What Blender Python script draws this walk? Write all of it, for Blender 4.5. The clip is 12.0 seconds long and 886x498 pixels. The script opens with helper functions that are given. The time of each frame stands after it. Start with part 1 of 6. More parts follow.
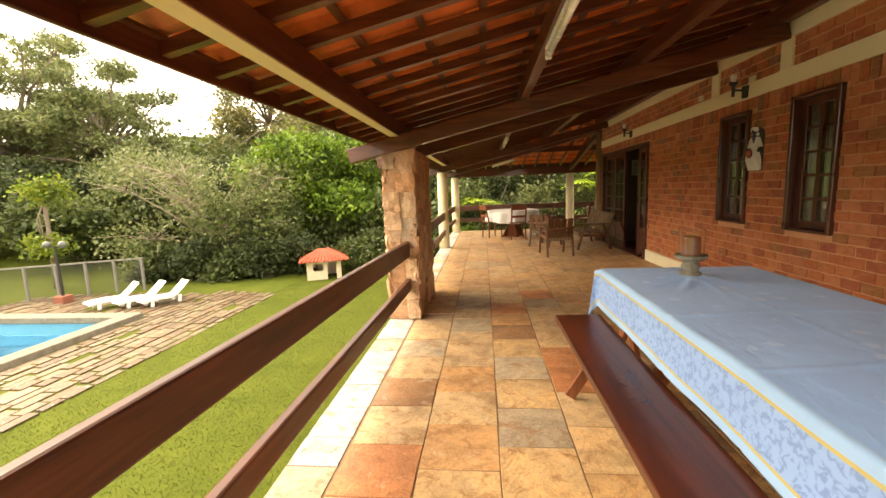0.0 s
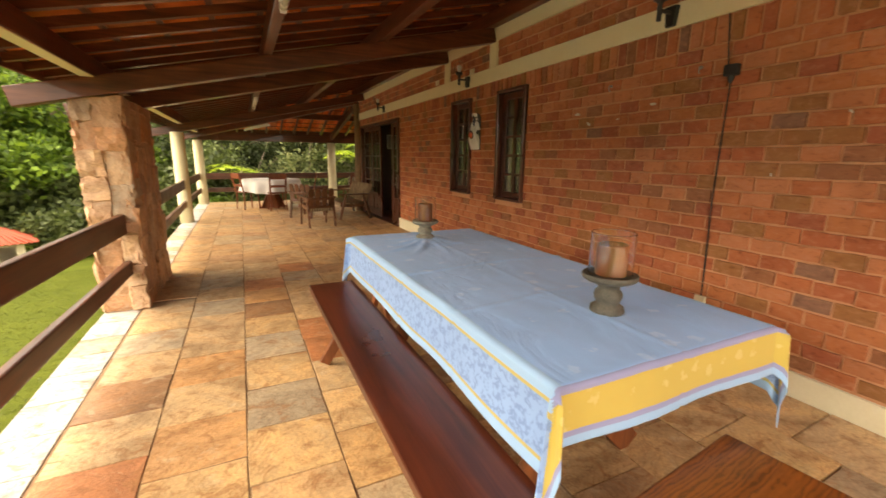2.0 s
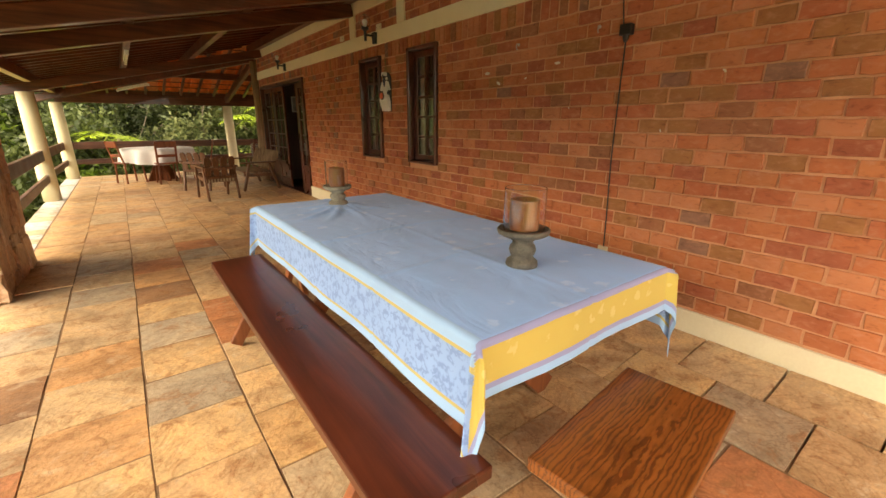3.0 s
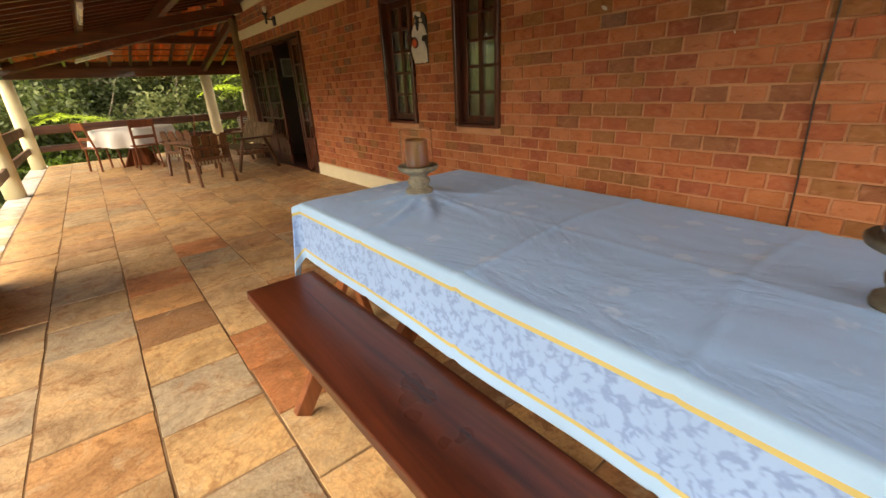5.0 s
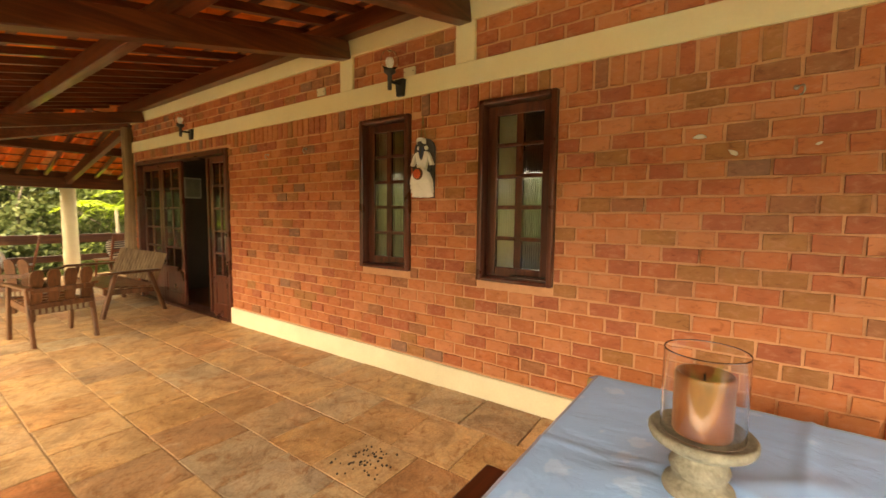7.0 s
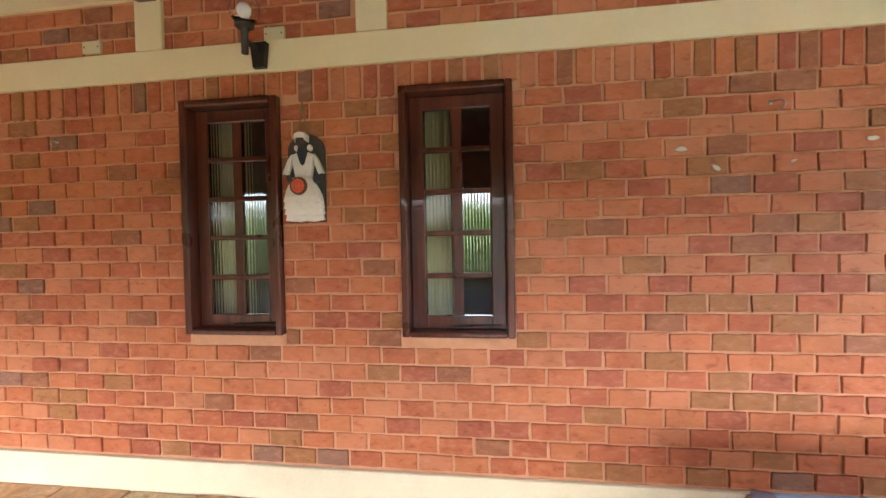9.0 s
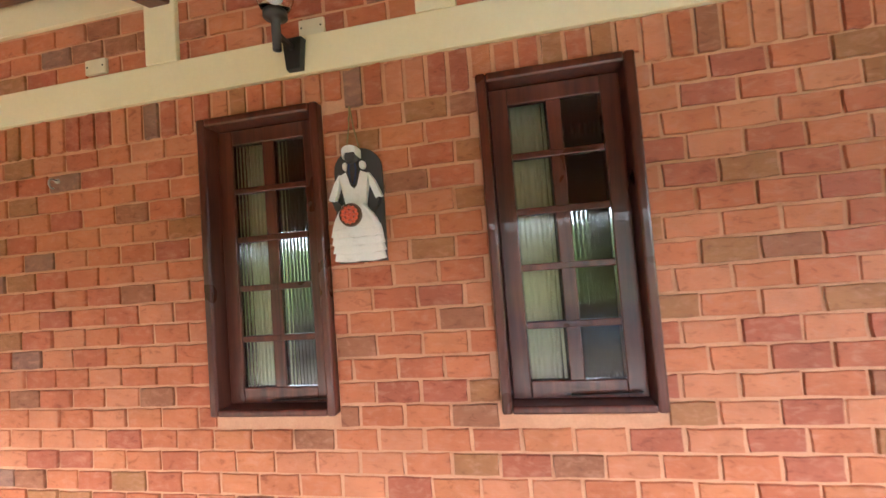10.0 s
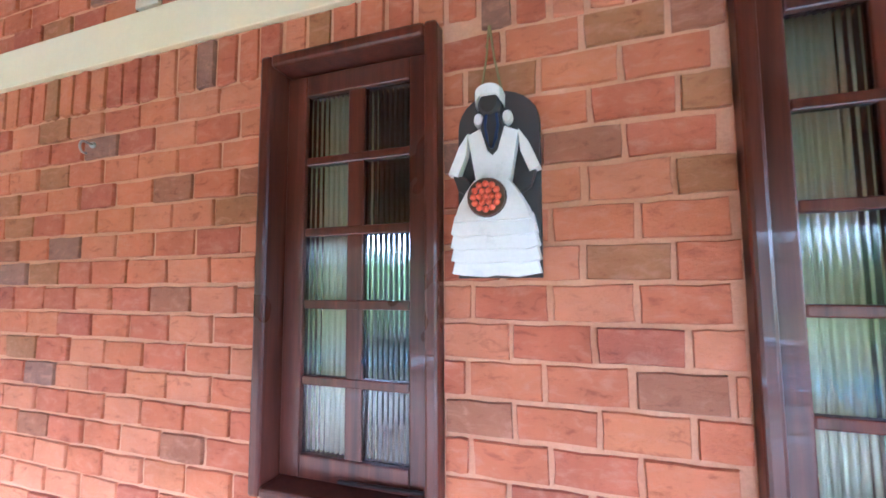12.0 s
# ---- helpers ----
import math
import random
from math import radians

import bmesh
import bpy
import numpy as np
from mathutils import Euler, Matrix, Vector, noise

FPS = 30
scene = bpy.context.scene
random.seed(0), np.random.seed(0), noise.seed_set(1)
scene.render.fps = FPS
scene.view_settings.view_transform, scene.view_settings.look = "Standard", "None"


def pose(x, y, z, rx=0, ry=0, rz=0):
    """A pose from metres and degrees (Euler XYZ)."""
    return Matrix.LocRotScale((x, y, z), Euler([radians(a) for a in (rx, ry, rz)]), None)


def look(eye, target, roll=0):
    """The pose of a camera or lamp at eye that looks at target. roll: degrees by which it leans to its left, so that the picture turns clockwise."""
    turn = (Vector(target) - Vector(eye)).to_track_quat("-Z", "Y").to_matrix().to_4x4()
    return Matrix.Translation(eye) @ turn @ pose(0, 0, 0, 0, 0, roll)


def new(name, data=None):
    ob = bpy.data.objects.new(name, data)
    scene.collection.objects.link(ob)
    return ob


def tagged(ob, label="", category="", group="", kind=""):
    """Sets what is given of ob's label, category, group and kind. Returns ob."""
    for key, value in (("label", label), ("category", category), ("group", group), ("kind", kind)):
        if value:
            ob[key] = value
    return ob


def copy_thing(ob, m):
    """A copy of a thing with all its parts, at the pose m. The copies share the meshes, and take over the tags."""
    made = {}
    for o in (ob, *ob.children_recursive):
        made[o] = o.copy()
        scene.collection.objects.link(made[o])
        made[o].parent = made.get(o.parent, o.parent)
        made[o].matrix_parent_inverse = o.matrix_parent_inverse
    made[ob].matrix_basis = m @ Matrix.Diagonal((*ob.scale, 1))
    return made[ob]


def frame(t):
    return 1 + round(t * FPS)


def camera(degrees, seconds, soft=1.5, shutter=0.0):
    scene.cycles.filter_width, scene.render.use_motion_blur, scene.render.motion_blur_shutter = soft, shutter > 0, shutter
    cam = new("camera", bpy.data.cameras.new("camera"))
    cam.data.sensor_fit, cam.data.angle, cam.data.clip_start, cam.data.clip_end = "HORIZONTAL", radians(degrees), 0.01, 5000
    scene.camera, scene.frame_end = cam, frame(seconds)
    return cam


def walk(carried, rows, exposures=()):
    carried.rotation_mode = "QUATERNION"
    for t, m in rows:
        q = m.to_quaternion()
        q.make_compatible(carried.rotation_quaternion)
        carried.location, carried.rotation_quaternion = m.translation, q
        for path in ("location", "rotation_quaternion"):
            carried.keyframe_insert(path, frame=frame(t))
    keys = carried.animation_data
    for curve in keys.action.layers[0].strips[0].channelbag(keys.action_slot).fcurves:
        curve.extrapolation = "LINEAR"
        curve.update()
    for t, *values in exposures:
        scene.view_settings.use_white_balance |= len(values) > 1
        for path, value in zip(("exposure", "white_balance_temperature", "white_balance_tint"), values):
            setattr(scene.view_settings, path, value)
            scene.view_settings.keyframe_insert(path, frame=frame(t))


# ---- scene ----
cam = camera(93.6, 12.0, shutter=0.2)
SKY = 0.095
PATH = [
    (0, (0.087, 0.125, 1.397), (-0.113, 2.095, 1.116), -2.2),
    (0.5, (0.078, 0.107, 1.404), (-0.175, 2.063, 1.07), -1.8),
    (1, (0.09, 0.128, 1.392), (0.062, 2.09, 1.006), -0.8),
    (1.5, (0.156, 0.137, 1.39), (0.568, 2.053, 0.99), 0.1),
    (2, (0.222, 0.124, 1.374), (1.065, 1.886, 0.944), 0.7),
    (2.5, (0.264, 0.096, 1.358), (1.387, 1.671, 0.849), 1.1),
    (4.5, (0.249, 0.922, 1.283), (1.373, 2.425, 0.593), -1.9),
    (5, (0.255, 1.303, 1.274), (1.407, 2.762, 0.538), -3.0),
    (5.5, (0.325, 1.721, 1.269), (1.48, 3.185, 0.547), -2.7),
    (6, (0.327, 2.152, 1.269), (1.514, 3.641, 0.659), -3.7),
    (6.5, (0.377, 2.543, 1.298), (1.776, 3.944, 1.013), -0.4),
    (7, (0.446, 2.894, 1.352), (2.062, 4.06, 1.185), 0.7),
    (9, (0.942, 3.919, 1.375), (2.923, 4.189, 1.327), -1.1),
    (9.5, (1.193, 4.094, 1.396), (3.172, 4.383, 1.421), -3.3),
    (10, (1.433, 4.278, 1.425), (3.395, 4.654, 1.518), -4.4),
    (10.5, (1.654, 4.473, 1.468), (3.589, 4.922, 1.696), -3.8),
    (11, (1.847, 4.585, 1.476), (3.767, 5.061, 1.77), -1.9),
    (11.5, (1.946, 4.631, 1.482), (3.851, 5.16, 1.786), -0.3),
    (12, (1.994, 4.692, 1.46), (3.878, 5.341, 1.626), -0.3),
]
EXPOSURES = [(0, 2.68, 9000, 10), (1, 2.62, 8400, 10), (2.5, 2.74, 9000, 10), (4.5, 2.68, 8700, 10), (5.5, 2.68, 8700, 10), (6, 2.86, 9900, 10), (6.3, 3.1, 10900, 10), (7, 3.7, 10900, 10), (9, 4.0, 6000, 10), (9.5, 4.18, 6000, 10), (10, 4.45, 5600, 10), (10.5, 4.72, 4600, 10), (11, 5.1, 4300, 10), (12, 5.04, 4250, 10)]
walk(cam, [(t, look(eye, target, roll)) for t, eye, target, roll in PATH], EXPOSURES)

# ---- light ----
world = bpy.data.worlds.new("overcast_sky")
scene.world = world
world.use_nodes = True
wn, wl = world.node_tree.nodes, world.node_tree.links
sky = wn.new("ShaderNodeTexSky")
sky.sky_type, sky.sun_disc = "NISHITA", False
sky.sun_elevation, sky.sun_rotation = radians(42), radians(-84)
sky.air_density, sky.dust_density, sky.ozone_density = 1.0, 6.0, 1.0
veil = wn.new("ShaderNodeMixRGB")
veil.inputs[0].default_value = 0.75
veil.inputs[2].default_value = (9.0, 9.2, 9.5, 1)
wl.new(sky.outputs[0], veil.inputs[1])
wl.new(veil.outputs[0], wn["Background"].inputs[0])
wn["Background"].inputs[1].default_value = SKY

sun = new("sun", bpy.data.lights.new("sun", "SUN"))
sun.data.energy, sun.data.angle, sun.data.color = 1.1, radians(60), (1.0, 0.95, 0.87)
sun.matrix_world = look((-12, 5.2, 11.0), (0, 4, 0))

# ---- materials ----


def material(name, rough=0.6, metal=0.0, coat=0.0, spec=0.5):
    m = bpy.data.materials.new(name)
    m.use_nodes = True
    b = m.node_tree.nodes["Principled BSDF"]
    b.inputs["Roughness"].default_value = rough
    b.inputs["Metallic"].default_value = metal
    b.inputs["Coat Weight"].default_value = coat
    b.inputs["Specular IOR Level"].default_value = spec
    return m, m.node_tree.nodes, m.node_tree.links, b


def ramp_node(n, stops):
    r = n.new("ShaderNodeValToRGB")
    while len(r.color_ramp.elements) < len(stops):
        r.color_ramp.elements.new(0.5)
    for e, (p, c) in zip(r.color_ramp.elements, stops):
        e.position, e.color = p, (*c, 1)
    return r


def noise_node(n, l, scale, detail=4.0, rough=0.6, stretch=None, local=True, distort=0.0):
    """Noise in metres; stretch scales the axes."""
    t = n.new("ShaderNodeTexNoise")
    t.inputs["Scale"].default_value, t.inputs["Detail"].default_value, t.inputs["Roughness"].default_value = scale, detail, rough
    t.inputs["Distortion"].default_value = distort
    if local:
        c = n.new("ShaderNodeTexCoord")
        src = c.outputs["Object"]
    else:
        c = n.new("ShaderNodeNewGeometry")
        src = c.outputs["Position"]
    if stretch:
        mp = n.new("ShaderNodeMapping")
        mp.inputs["Scale"].default_value = stretch
        l.new(src, mp.inputs["Vector"])
        src = mp.outputs["Vector"]
    l.new(src, t.inputs["Vector"])
    return t


def mix(n, l, kind, fac, a, b):
    m = n.new("ShaderNodeMixRGB")
    m.blend_type = kind
    for k, v in ((0, fac), (1, a), (2, b)):
        if isinstance(v, (int, float)):
            m.inputs[k].default_value = v
        elif isinstance(v, tuple):
            m.inputs[k].default_value = (*v, 1)
        else:
            l.new(v, m.inputs[k])
    return m.outputs[0]


def relief(n, l, b, height, strength=0.3, distance=0.01):
    bump = n.new("ShaderNodeBump")
    bump.inputs["Strength"].default_value, bump.inputs["Distance"].default_value = strength, distance
    l.new(height, bump.inputs["Height"])
    l.new(bump.outputs[0], b.inputs["Normal"])


def surface(name, dark, light, scale=8.0, fine=60.0, rough=0.7, bump=0.25, stretch=None, coat=0.0, rough_var=0.15, spec=0.5, local=False, metal=0.0):
    """Two-scale procedural surface between two colours."""
    m, n, l, b = material(name, rough, metal, coat, spec)
    big = noise_node(n, l, scale, 5, 0.6, stretch, local)
    small = noise_node(n, l, fine, 4, 0.65, stretch, local)
    r = ramp_node(n, [(0.3, dark), (0.7, light)])
    l.new(mix(n, l, "MIX", 0.4, big.outputs[0], small.outputs[0]), r.inputs[0])
    l.new(r.outputs[0], b.inputs["Base Color"])
    mr = n.new("ShaderNodeMapRange")
    mr.inputs[3].default_value, mr.inputs[4].default_value = max(0.02, rough - rough_var), min(1, rough + rough_var)
    l.new(big.outputs[0], mr.inputs[0])
    l.new(mr.outputs[0], b.inputs["Roughness"])
    relief(n, l, b, small.outputs[0], bump, 0.004)
    return m


def random_source(n, island):
    if island:
        return n.new("ShaderNodeNewGeometry").outputs["Random Per Island"]
    return n.new("ShaderNodeObjectInfo").outputs["Random"]


def brick_material(name, island):
    """Hand-finished facing brick: an even tone per brick, faint clouds, a few pale scuffs and dark flecks."""
    m, n, l, b = material(name, 0.62, spec=0.35)
    rnd = random_source(n, island)
    r = ramp_node(n, [(0.0, (0.49, 0.162, 0.066)), (0.16, (0.42, 0.122, 0.053)), (0.30, (0.52, 0.195, 0.090)), (0.46, (0.46, 0.143, 0.058)), (0.60, (0.37, 0.105, 0.052)), (0.70, (0.50, 0.176, 0.070)), (0.80, (0.34, 0.145, 0.054)), (0.91, (0.31, 0.122, 0.058)), (0.97, (0.26, 0.130, 0.085))])
    r.color_ramp.interpolation = "CONSTANT"
    l.new(rnd, r.inputs[0])
    big = noise_node(n, l, 7, 3, 0.55, None, False)
    mid = noise_node(n, l, 30, 4, 0.65, (1, 0.6, 1.3), False, 0.5)
    small = noise_node(n, l, 160, 4, 0.7, None, False)
    stain = noise_node(n, l, 1.6, 4, 0.7, None, False)
    c = mix(n, l, "MULTIPLY", 0.5, r.outputs[0], ramp_into(n, l, big.outputs[0], [(0.3, (0.78, 0.74, 0.74)), (0.7, (1.15, 1.15, 1.15))]))
    c = mix(n, l, "MULTIPLY", 0.45, c, ramp_into(n, l, stain.outputs[0], [(0.35, (0.75, 0.72, 0.70)), (0.6, (1.1, 1.1, 1.1))]))
    c = mix(n, l, "MIX", ramp_into(n, l, mid.outputs[0], [(0.52, (0, 0, 0)), (0.68, (0.42, 0.42, 0.42))]), c, (0.54, 0.25, 0.155))
    c = mix(n, l, "MULTIPLY", ramp_into(n, l, mid.outputs[0], [(0.30, (0.8, 0.8, 0.8)), (0.43, (0, 0, 0))]), c, (0.58, 0.48, 0.45))
    c = mix(n, l, "MIX", ramp_into(n, l, small.outputs[0], [(0.70, (0, 0, 0)), (0.80, (0.45, 0.45, 0.45))]), c, (0.58, 0.36, 0.25))
    l.new(c, b.inputs["Base Color"])
    relief(n, l, b, mix(n, l, "MIX", 0.5, small.outputs[0], mid.outputs[0]), 0.6, 0.008)
    return m


def ramp_into(n, l, value, stops):
    r = ramp_node(n, stops)
    l.new(value, r.inputs[0])
    return r.outputs[0]


def slab_material(name, island, stops):
    m, n, l, b = material(name, 0.5, spec=0.4)
    rnd = random_source(n, island)
    r = ramp_node(n, stops)
    l.new(rnd, r.inputs[0])
    shift = n.new("ShaderNodeVectorMath")
    shift.operation = "ADD"
    g = n.new("ShaderNodeNewGeometry")
    cx = n.new("ShaderNodeCombineXYZ")
    ml = n.new("ShaderNodeMath")
    ml.operation, ml.inputs[1].default_value = "MULTIPLY", 57.0
    l.new(rnd, ml.inputs[0])
    l.new(ml.outputs[0], cx.inputs[2])
    l.new(g.outputs["Position"], shift.inputs[0])
    l.new(cx.outputs[0], shift.inputs[1])

    def nz(scale, det, dist):
        t = n.new("ShaderNodeTexNoise")
        t.inputs["Scale"].default_value, t.inputs["Detail"].default_value, t.inputs["Distortion"].default_value = scale, det, dist
        t.inputs["Roughness"].default_value = 0.62
        l.new(shift.outputs[0], t.inputs["Vector"])
        return t.outputs[0]
    big, mid, fine = nz(2.6, 3, 1.2), nz(9, 5, 0.8), nz(70, 4, 0)
    c = mix(n, l, "MULTIPLY", 0.95, r.outputs[0], ramp_into(n, l, big, [(0.28, (0.6, 0.54, 0.5)), (0.48, (1, 1, 1)), (0.7, (1.32, 1.25, 1.14))]))
    c = mix(n, l, "MIX", ramp_into(n, l, mid, [(0.55, (0, 0, 0)), (0.64, (0.65, 0.65, 0.65))]), c, (0.31, 0.145, 0.06))
    c = mix(n, l, "MIX", ramp_into(n, l, mid, [(0.3, (0.5, 0.5, 0.5)), (0.42, (0, 0, 0))]), c, (0.56, 0.46, 0.33))
    vein = nz(3.4, 6, 2.4)
    c = mix(n, l, "MULTIPLY", ramp_into(n, l, vein, [(0.470, (0, 0, 0)), (0.497, (0.5, 0.5, 0.5)), (0.506, (0.3, 0.3, 0.3)), (0.53, (0, 0, 0))]), c, (0.52, 0.36, 0.24))
    c = mix(n, l, "MULTIPLY", 0.6, c, ramp_into(n, l, fine, [(0.3, (0.6, 0.6, 0.6)), (0.7, (1.2, 1.2, 1.2))]))
    l.new(c, b.inputs["Base Color"])
    mr = n.new("ShaderNodeMapRange")
    mr.inputs[3].default_value, mr.inputs[4].default_value = 0.34, 0.62
    l.new(mid, mr.inputs[0])
    l.new(mr.outputs[0], b.inputs["Roughness"])
    relief(n, l, b, mix(n, l, "MIX", 0.35, mid, fine), 0.7, 0.01)
    return m


def leaf_material(name, dark, light, yellow=0.0):
    m, n, l, b = material(name, 0.5, spec=0.3)
    rnd = random_source(n, True)
    r = ramp_node(n, [(0.0, dark), (0.75, light), (1.0, tuple(v * (1 + 0.5 * yellow) for v in light))])
    l.new(rnd, r.inputs[0])
    big = noise_node(n, l, 0.7, 2, 0.5, None, False)
    c = mix(n, l, "MULTIPLY", 0.7, r.outputs[0], ramp_into(n, l, big.outputs[0], [(0.3, (0.55, 0.6, 0.6)), (0.7, (1.3, 1.25, 1.1))]))
    l.new(c, b.inputs["Base Color"])
    t = n.new("ShaderNodeBsdfTranslucent")
    l.new(c, t.inputs[0])
    ms = n.new("ShaderNodeMixShader")
    ms.inputs[0].default_value = 0.35
    l.new(b.outputs[0], ms.inputs[1])
    l.new(t.outputs[0], ms.inputs[2])
    l.new(ms.outputs[0], n["Material Output"].inputs[0])
    return m


def wood_material(name, dark, light, rough=0.4, coat=0.0, along="y", scale=1.0):
    m, n, l, b = material(name, rough, coat=coat, spec=0.4)
    k = {"x": (1.2, 22, 22), "y": (22, 1.2, 22), "z": (22, 22, 1.2)}[along]
    k = tuple(v * scale for v in k)
    grain = noise_node(n, l, 1.0, 6, 0.65, k, True, 0.6)
    blot = noise_node(n, l, 3.5, 3, 0.5, None, True)
    c = ramp_into(n, l, grain.outputs[0], [(0.32, dark), (0.68, light)])
    c = mix(n, l, "MULTIPLY", 0.6, c, ramp_into(n, l, blot.outputs[0], [(0.3, (0.55, 0.5, 0.48)), (0.7, (1.2, 1.15, 1.1))]))
    l.new(c, b.inputs["Base Color"])
    mr = n.new("ShaderNodeMapRange")
    mr.inputs[3].default_value, mr.inputs[4].default_value = max(0.05, rough - 0.12), rough + 0.15
    l.new(blot.outputs[0], mr.inputs[0])
    l.new(mr.outputs[0], b.inputs["Roughness"])
    relief(n, l, b, grain.outputs[0], 0.2, 0.003)
    return m


def glass_material(name, tint=(1, 1, 1), rough=0.0):
    m, n, l, b = material(name, rough)
    b.inputs["Base Color"].default_value = (*tint, 1)
    b.inputs["Transmission Weight"].default_value = 1.0
    b.inputs["IOR"].default_value = 1.45
    return m


def plain(name, colour, rough=0.5, metal=0.0):
    return surface(name, tuple(c * 0.86 for c in colour), colour, 14, 120, rough, 0.08, metal=metal)


STONE = [(0.0, (0.48, 0.31, 0.165)), (0.3, (0.52, 0.35, 0.195)), (0.5, (0.47, 0.28, 0.14)), (0.62, (0.45, 0.35, 0.235)), (0.75, (0.53, 0.33, 0.16)), (0.87, (0.42, 0.23, 0.12)), (1.0, (0.36, 0.28, 0.19))]
EDGE = [(0.0, (0.36, 0.37, 0.37)), (0.6, (0.42, 0.42, 0.42)), (0.85, (0.38, 0.29, 0.17)), (1.0, (0.34, 0.33, 0.31))]
M_BRICK, M_BRICK_STUFF = brick_material("brick_fired", False), brick_material("brick_fired_rows", True)
M_MORTAR = surface("mortar", (0.50, 0.235, 0.125), (0.66, 0.36, 0.21), 9, 110, 0.9, 0.7)
M_CREAM = surface("cream_paint", (0.70, 0.60, 0.38), (0.76, 0.66, 0.43), 5, 60, 0.6, 0.15)
M_PLINTH = surface("plinth_paint", (0.66, 0.58, 0.40), (0.76, 0.69, 0.5), 5, 60, 0.65, 0.15)
M_SLAB, M_SLAB_STUFF = slab_material("sandstone", False, STONE), slab_material("sandstone_rows", True, STONE)
KINDS = {
    "orange": [(0.0, (0.50, 0.275, 0.13)), (1.0, (0.52, 0.30, 0.145))],
    "tan": [(0.0, (0.50, 0.35, 0.20)), (1.0, (0.47, 0.33, 0.20))],
    "grey": [(0.0, (0.36, 0.29, 0.21)), (1.0, (0.40, 0.325, 0.24))],
    "brown": [(0.0, (0.28, 0.155, 0.085)), (1.0, (0.30, 0.17, 0.095))],
    "yellow": [(0.0, (0.52, 0.345, 0.175)), (1.0, (0.55, 0.37, 0.20))],
    "rust": [(0.0, (0.43, 0.18, 0.085)), (1.0, (0.46, 0.20, 0.095))],
}
M_KIND = {k: slab_material(k + "_sandstone", False, v) for k, v in KINDS.items()}
M_EDGE = slab_material("pale_edge_stone", False, EDGE)
M_GROUT = surface("grout", (0.15, 0.088, 0.048), (0.29, 0.185, 0.108), 10, 80, 0.9, 0.5)
M_PILLAR = slab_material("pillar_stone", False, [(0.0, (0.46, 0.23, 0.12)), (0.3, (0.54, 0.31, 0.18)), (0.55, (0.56, 0.37, 0.24)), (0.75, (0.42, 0.20, 0.11)), (0.9, (0.36, 0.27, 0.20)), (1.0, (0.5, 0.26, 0.15))])
M_TIMBER = {a: wood_material("dark_roof_timber_" + a, (0.055, 0.014, 0.007), (0.17, 0.05, 0.024), 0.34, 0.25, a) for a in "xyz"}
M_RAIL = wood_material("rail_timber", (0.045, 0.014, 0.008), (0.125, 0.042, 0.021), 0.42, 0.1, "y")
M_RAIL_X = wood_material("rail_timber_cross", (0.055, 0.022, 0.014), (0.15, 0.06, 0.034), 0.45, 0.1, "x")
M_GREYWOOD = wood_material("weathered_wood", (0.20, 0.135, 0.08), (0.42, 0.30, 0.18), 0.8, 0.0, "z")
M_BENCH = wood_material("bench_wood", (0.028, 0.008, 0.005), (0.115, 0.028, 0.013), 0.30, 0.12, "y", 0.7)
M_LEG = wood_material("leg_wood", (0.14, 0.04, 0.016), (0.30, 0.10, 0.04), 0.35, 0.2, "z")
M_FRAME = wood_material("window_wood", (0.045, 0.012, 0.008), (0.13, 0.036, 0.020), 0.30, 0.22, "z")
M_CHAIR = wood_material("chair_wood", (0.06, 0.024, 0.011), (0.19, 0.08, 0.036), 0.4, 0.15, "z")
M_REDCHAIR = wood_material("red_chair_wood", (0.11, 0.028, 0.012), (0.28, 0.085, 0.035), 0.35, 0.2, "z")
M_ROOFTILE, M_ROOFTILE_STUFF = None, None


def rooftile_material(name, island):
    m, n, l, b = material(name, 0.8, spec=0.25)
    rnd = random_source(n, island)
    r = ramp_node(n, [(0.0, (0.70, 0.185, 0.062)), (0.4, (0.76, 0.23, 0.08)), (0.7, (0.64, 0.165, 0.06)), (0.9, (0.72, 0.33, 0.16)), (1.0, (0.45, 0.16, 0.08))])
    l.new(rnd, r.inputs[0])
    big = noise_node(n, l, 7, 4, 0.6, None, False)
    small = noise_node(n, l, 60, 4, 0.7, None, False)
    c = mix(n, l, "MULTIPLY", 0.6, r.outputs[0], ramp_into(n, l, big.outputs[0], [(0.3, (0.6, 0.5, 0.5)), (0.7, (1.2, 1.2, 1.15))]))
    c = mix(n, l, "MIX", ramp_into(n, l, small.outputs[0], [(0.68, (0, 0, 0)), (0.8, (0.6, 0.6, 0.6))]), c, (0.55, 0.42, 0.3))
    l.new(c, b.inputs["Base Color"])
    relief(n, l, b, small.outputs[0], 0.4, 0.004)
    return m


M_ROOFTILE, M_ROOFTILE_STUFF = rooftile_material("clay_tile", False), rooftile_material("clay_tile_rows", True)
M_COLUMN = surface("column_paint", (0.66, 0.57, 0.36), (0.75, 0.67, 0.45), 4, 40, 0.6, 0.2)
M_GRASS_SOIL = surface("lawn_ground", (0.045, 0.062, 0.009), (0.096, 0.112, 0.019), 1.7, 26, 0.95, 0.9, spec=0.05)
M_GRASS = leaf_material("grass_blades", (0.060, 0.078, 0.012), (0.110, 0.122, 0.020), 0.1)
M_PAVE = slab_material("terrace_stone", True, [(0.0, (0.11, 0.078, 0.048)), (0.4, (0.155, 0.125, 0.08)), (0.7, (0.105, 0.062, 0.036)), (1.0, (0.085, 0.055, 0.036))])
M_COPING = surface("pool_coping", (0.10, 0.08, 0.055), (0.24, 0.215, 0.17), 7, 45, 0.85, 0.5)
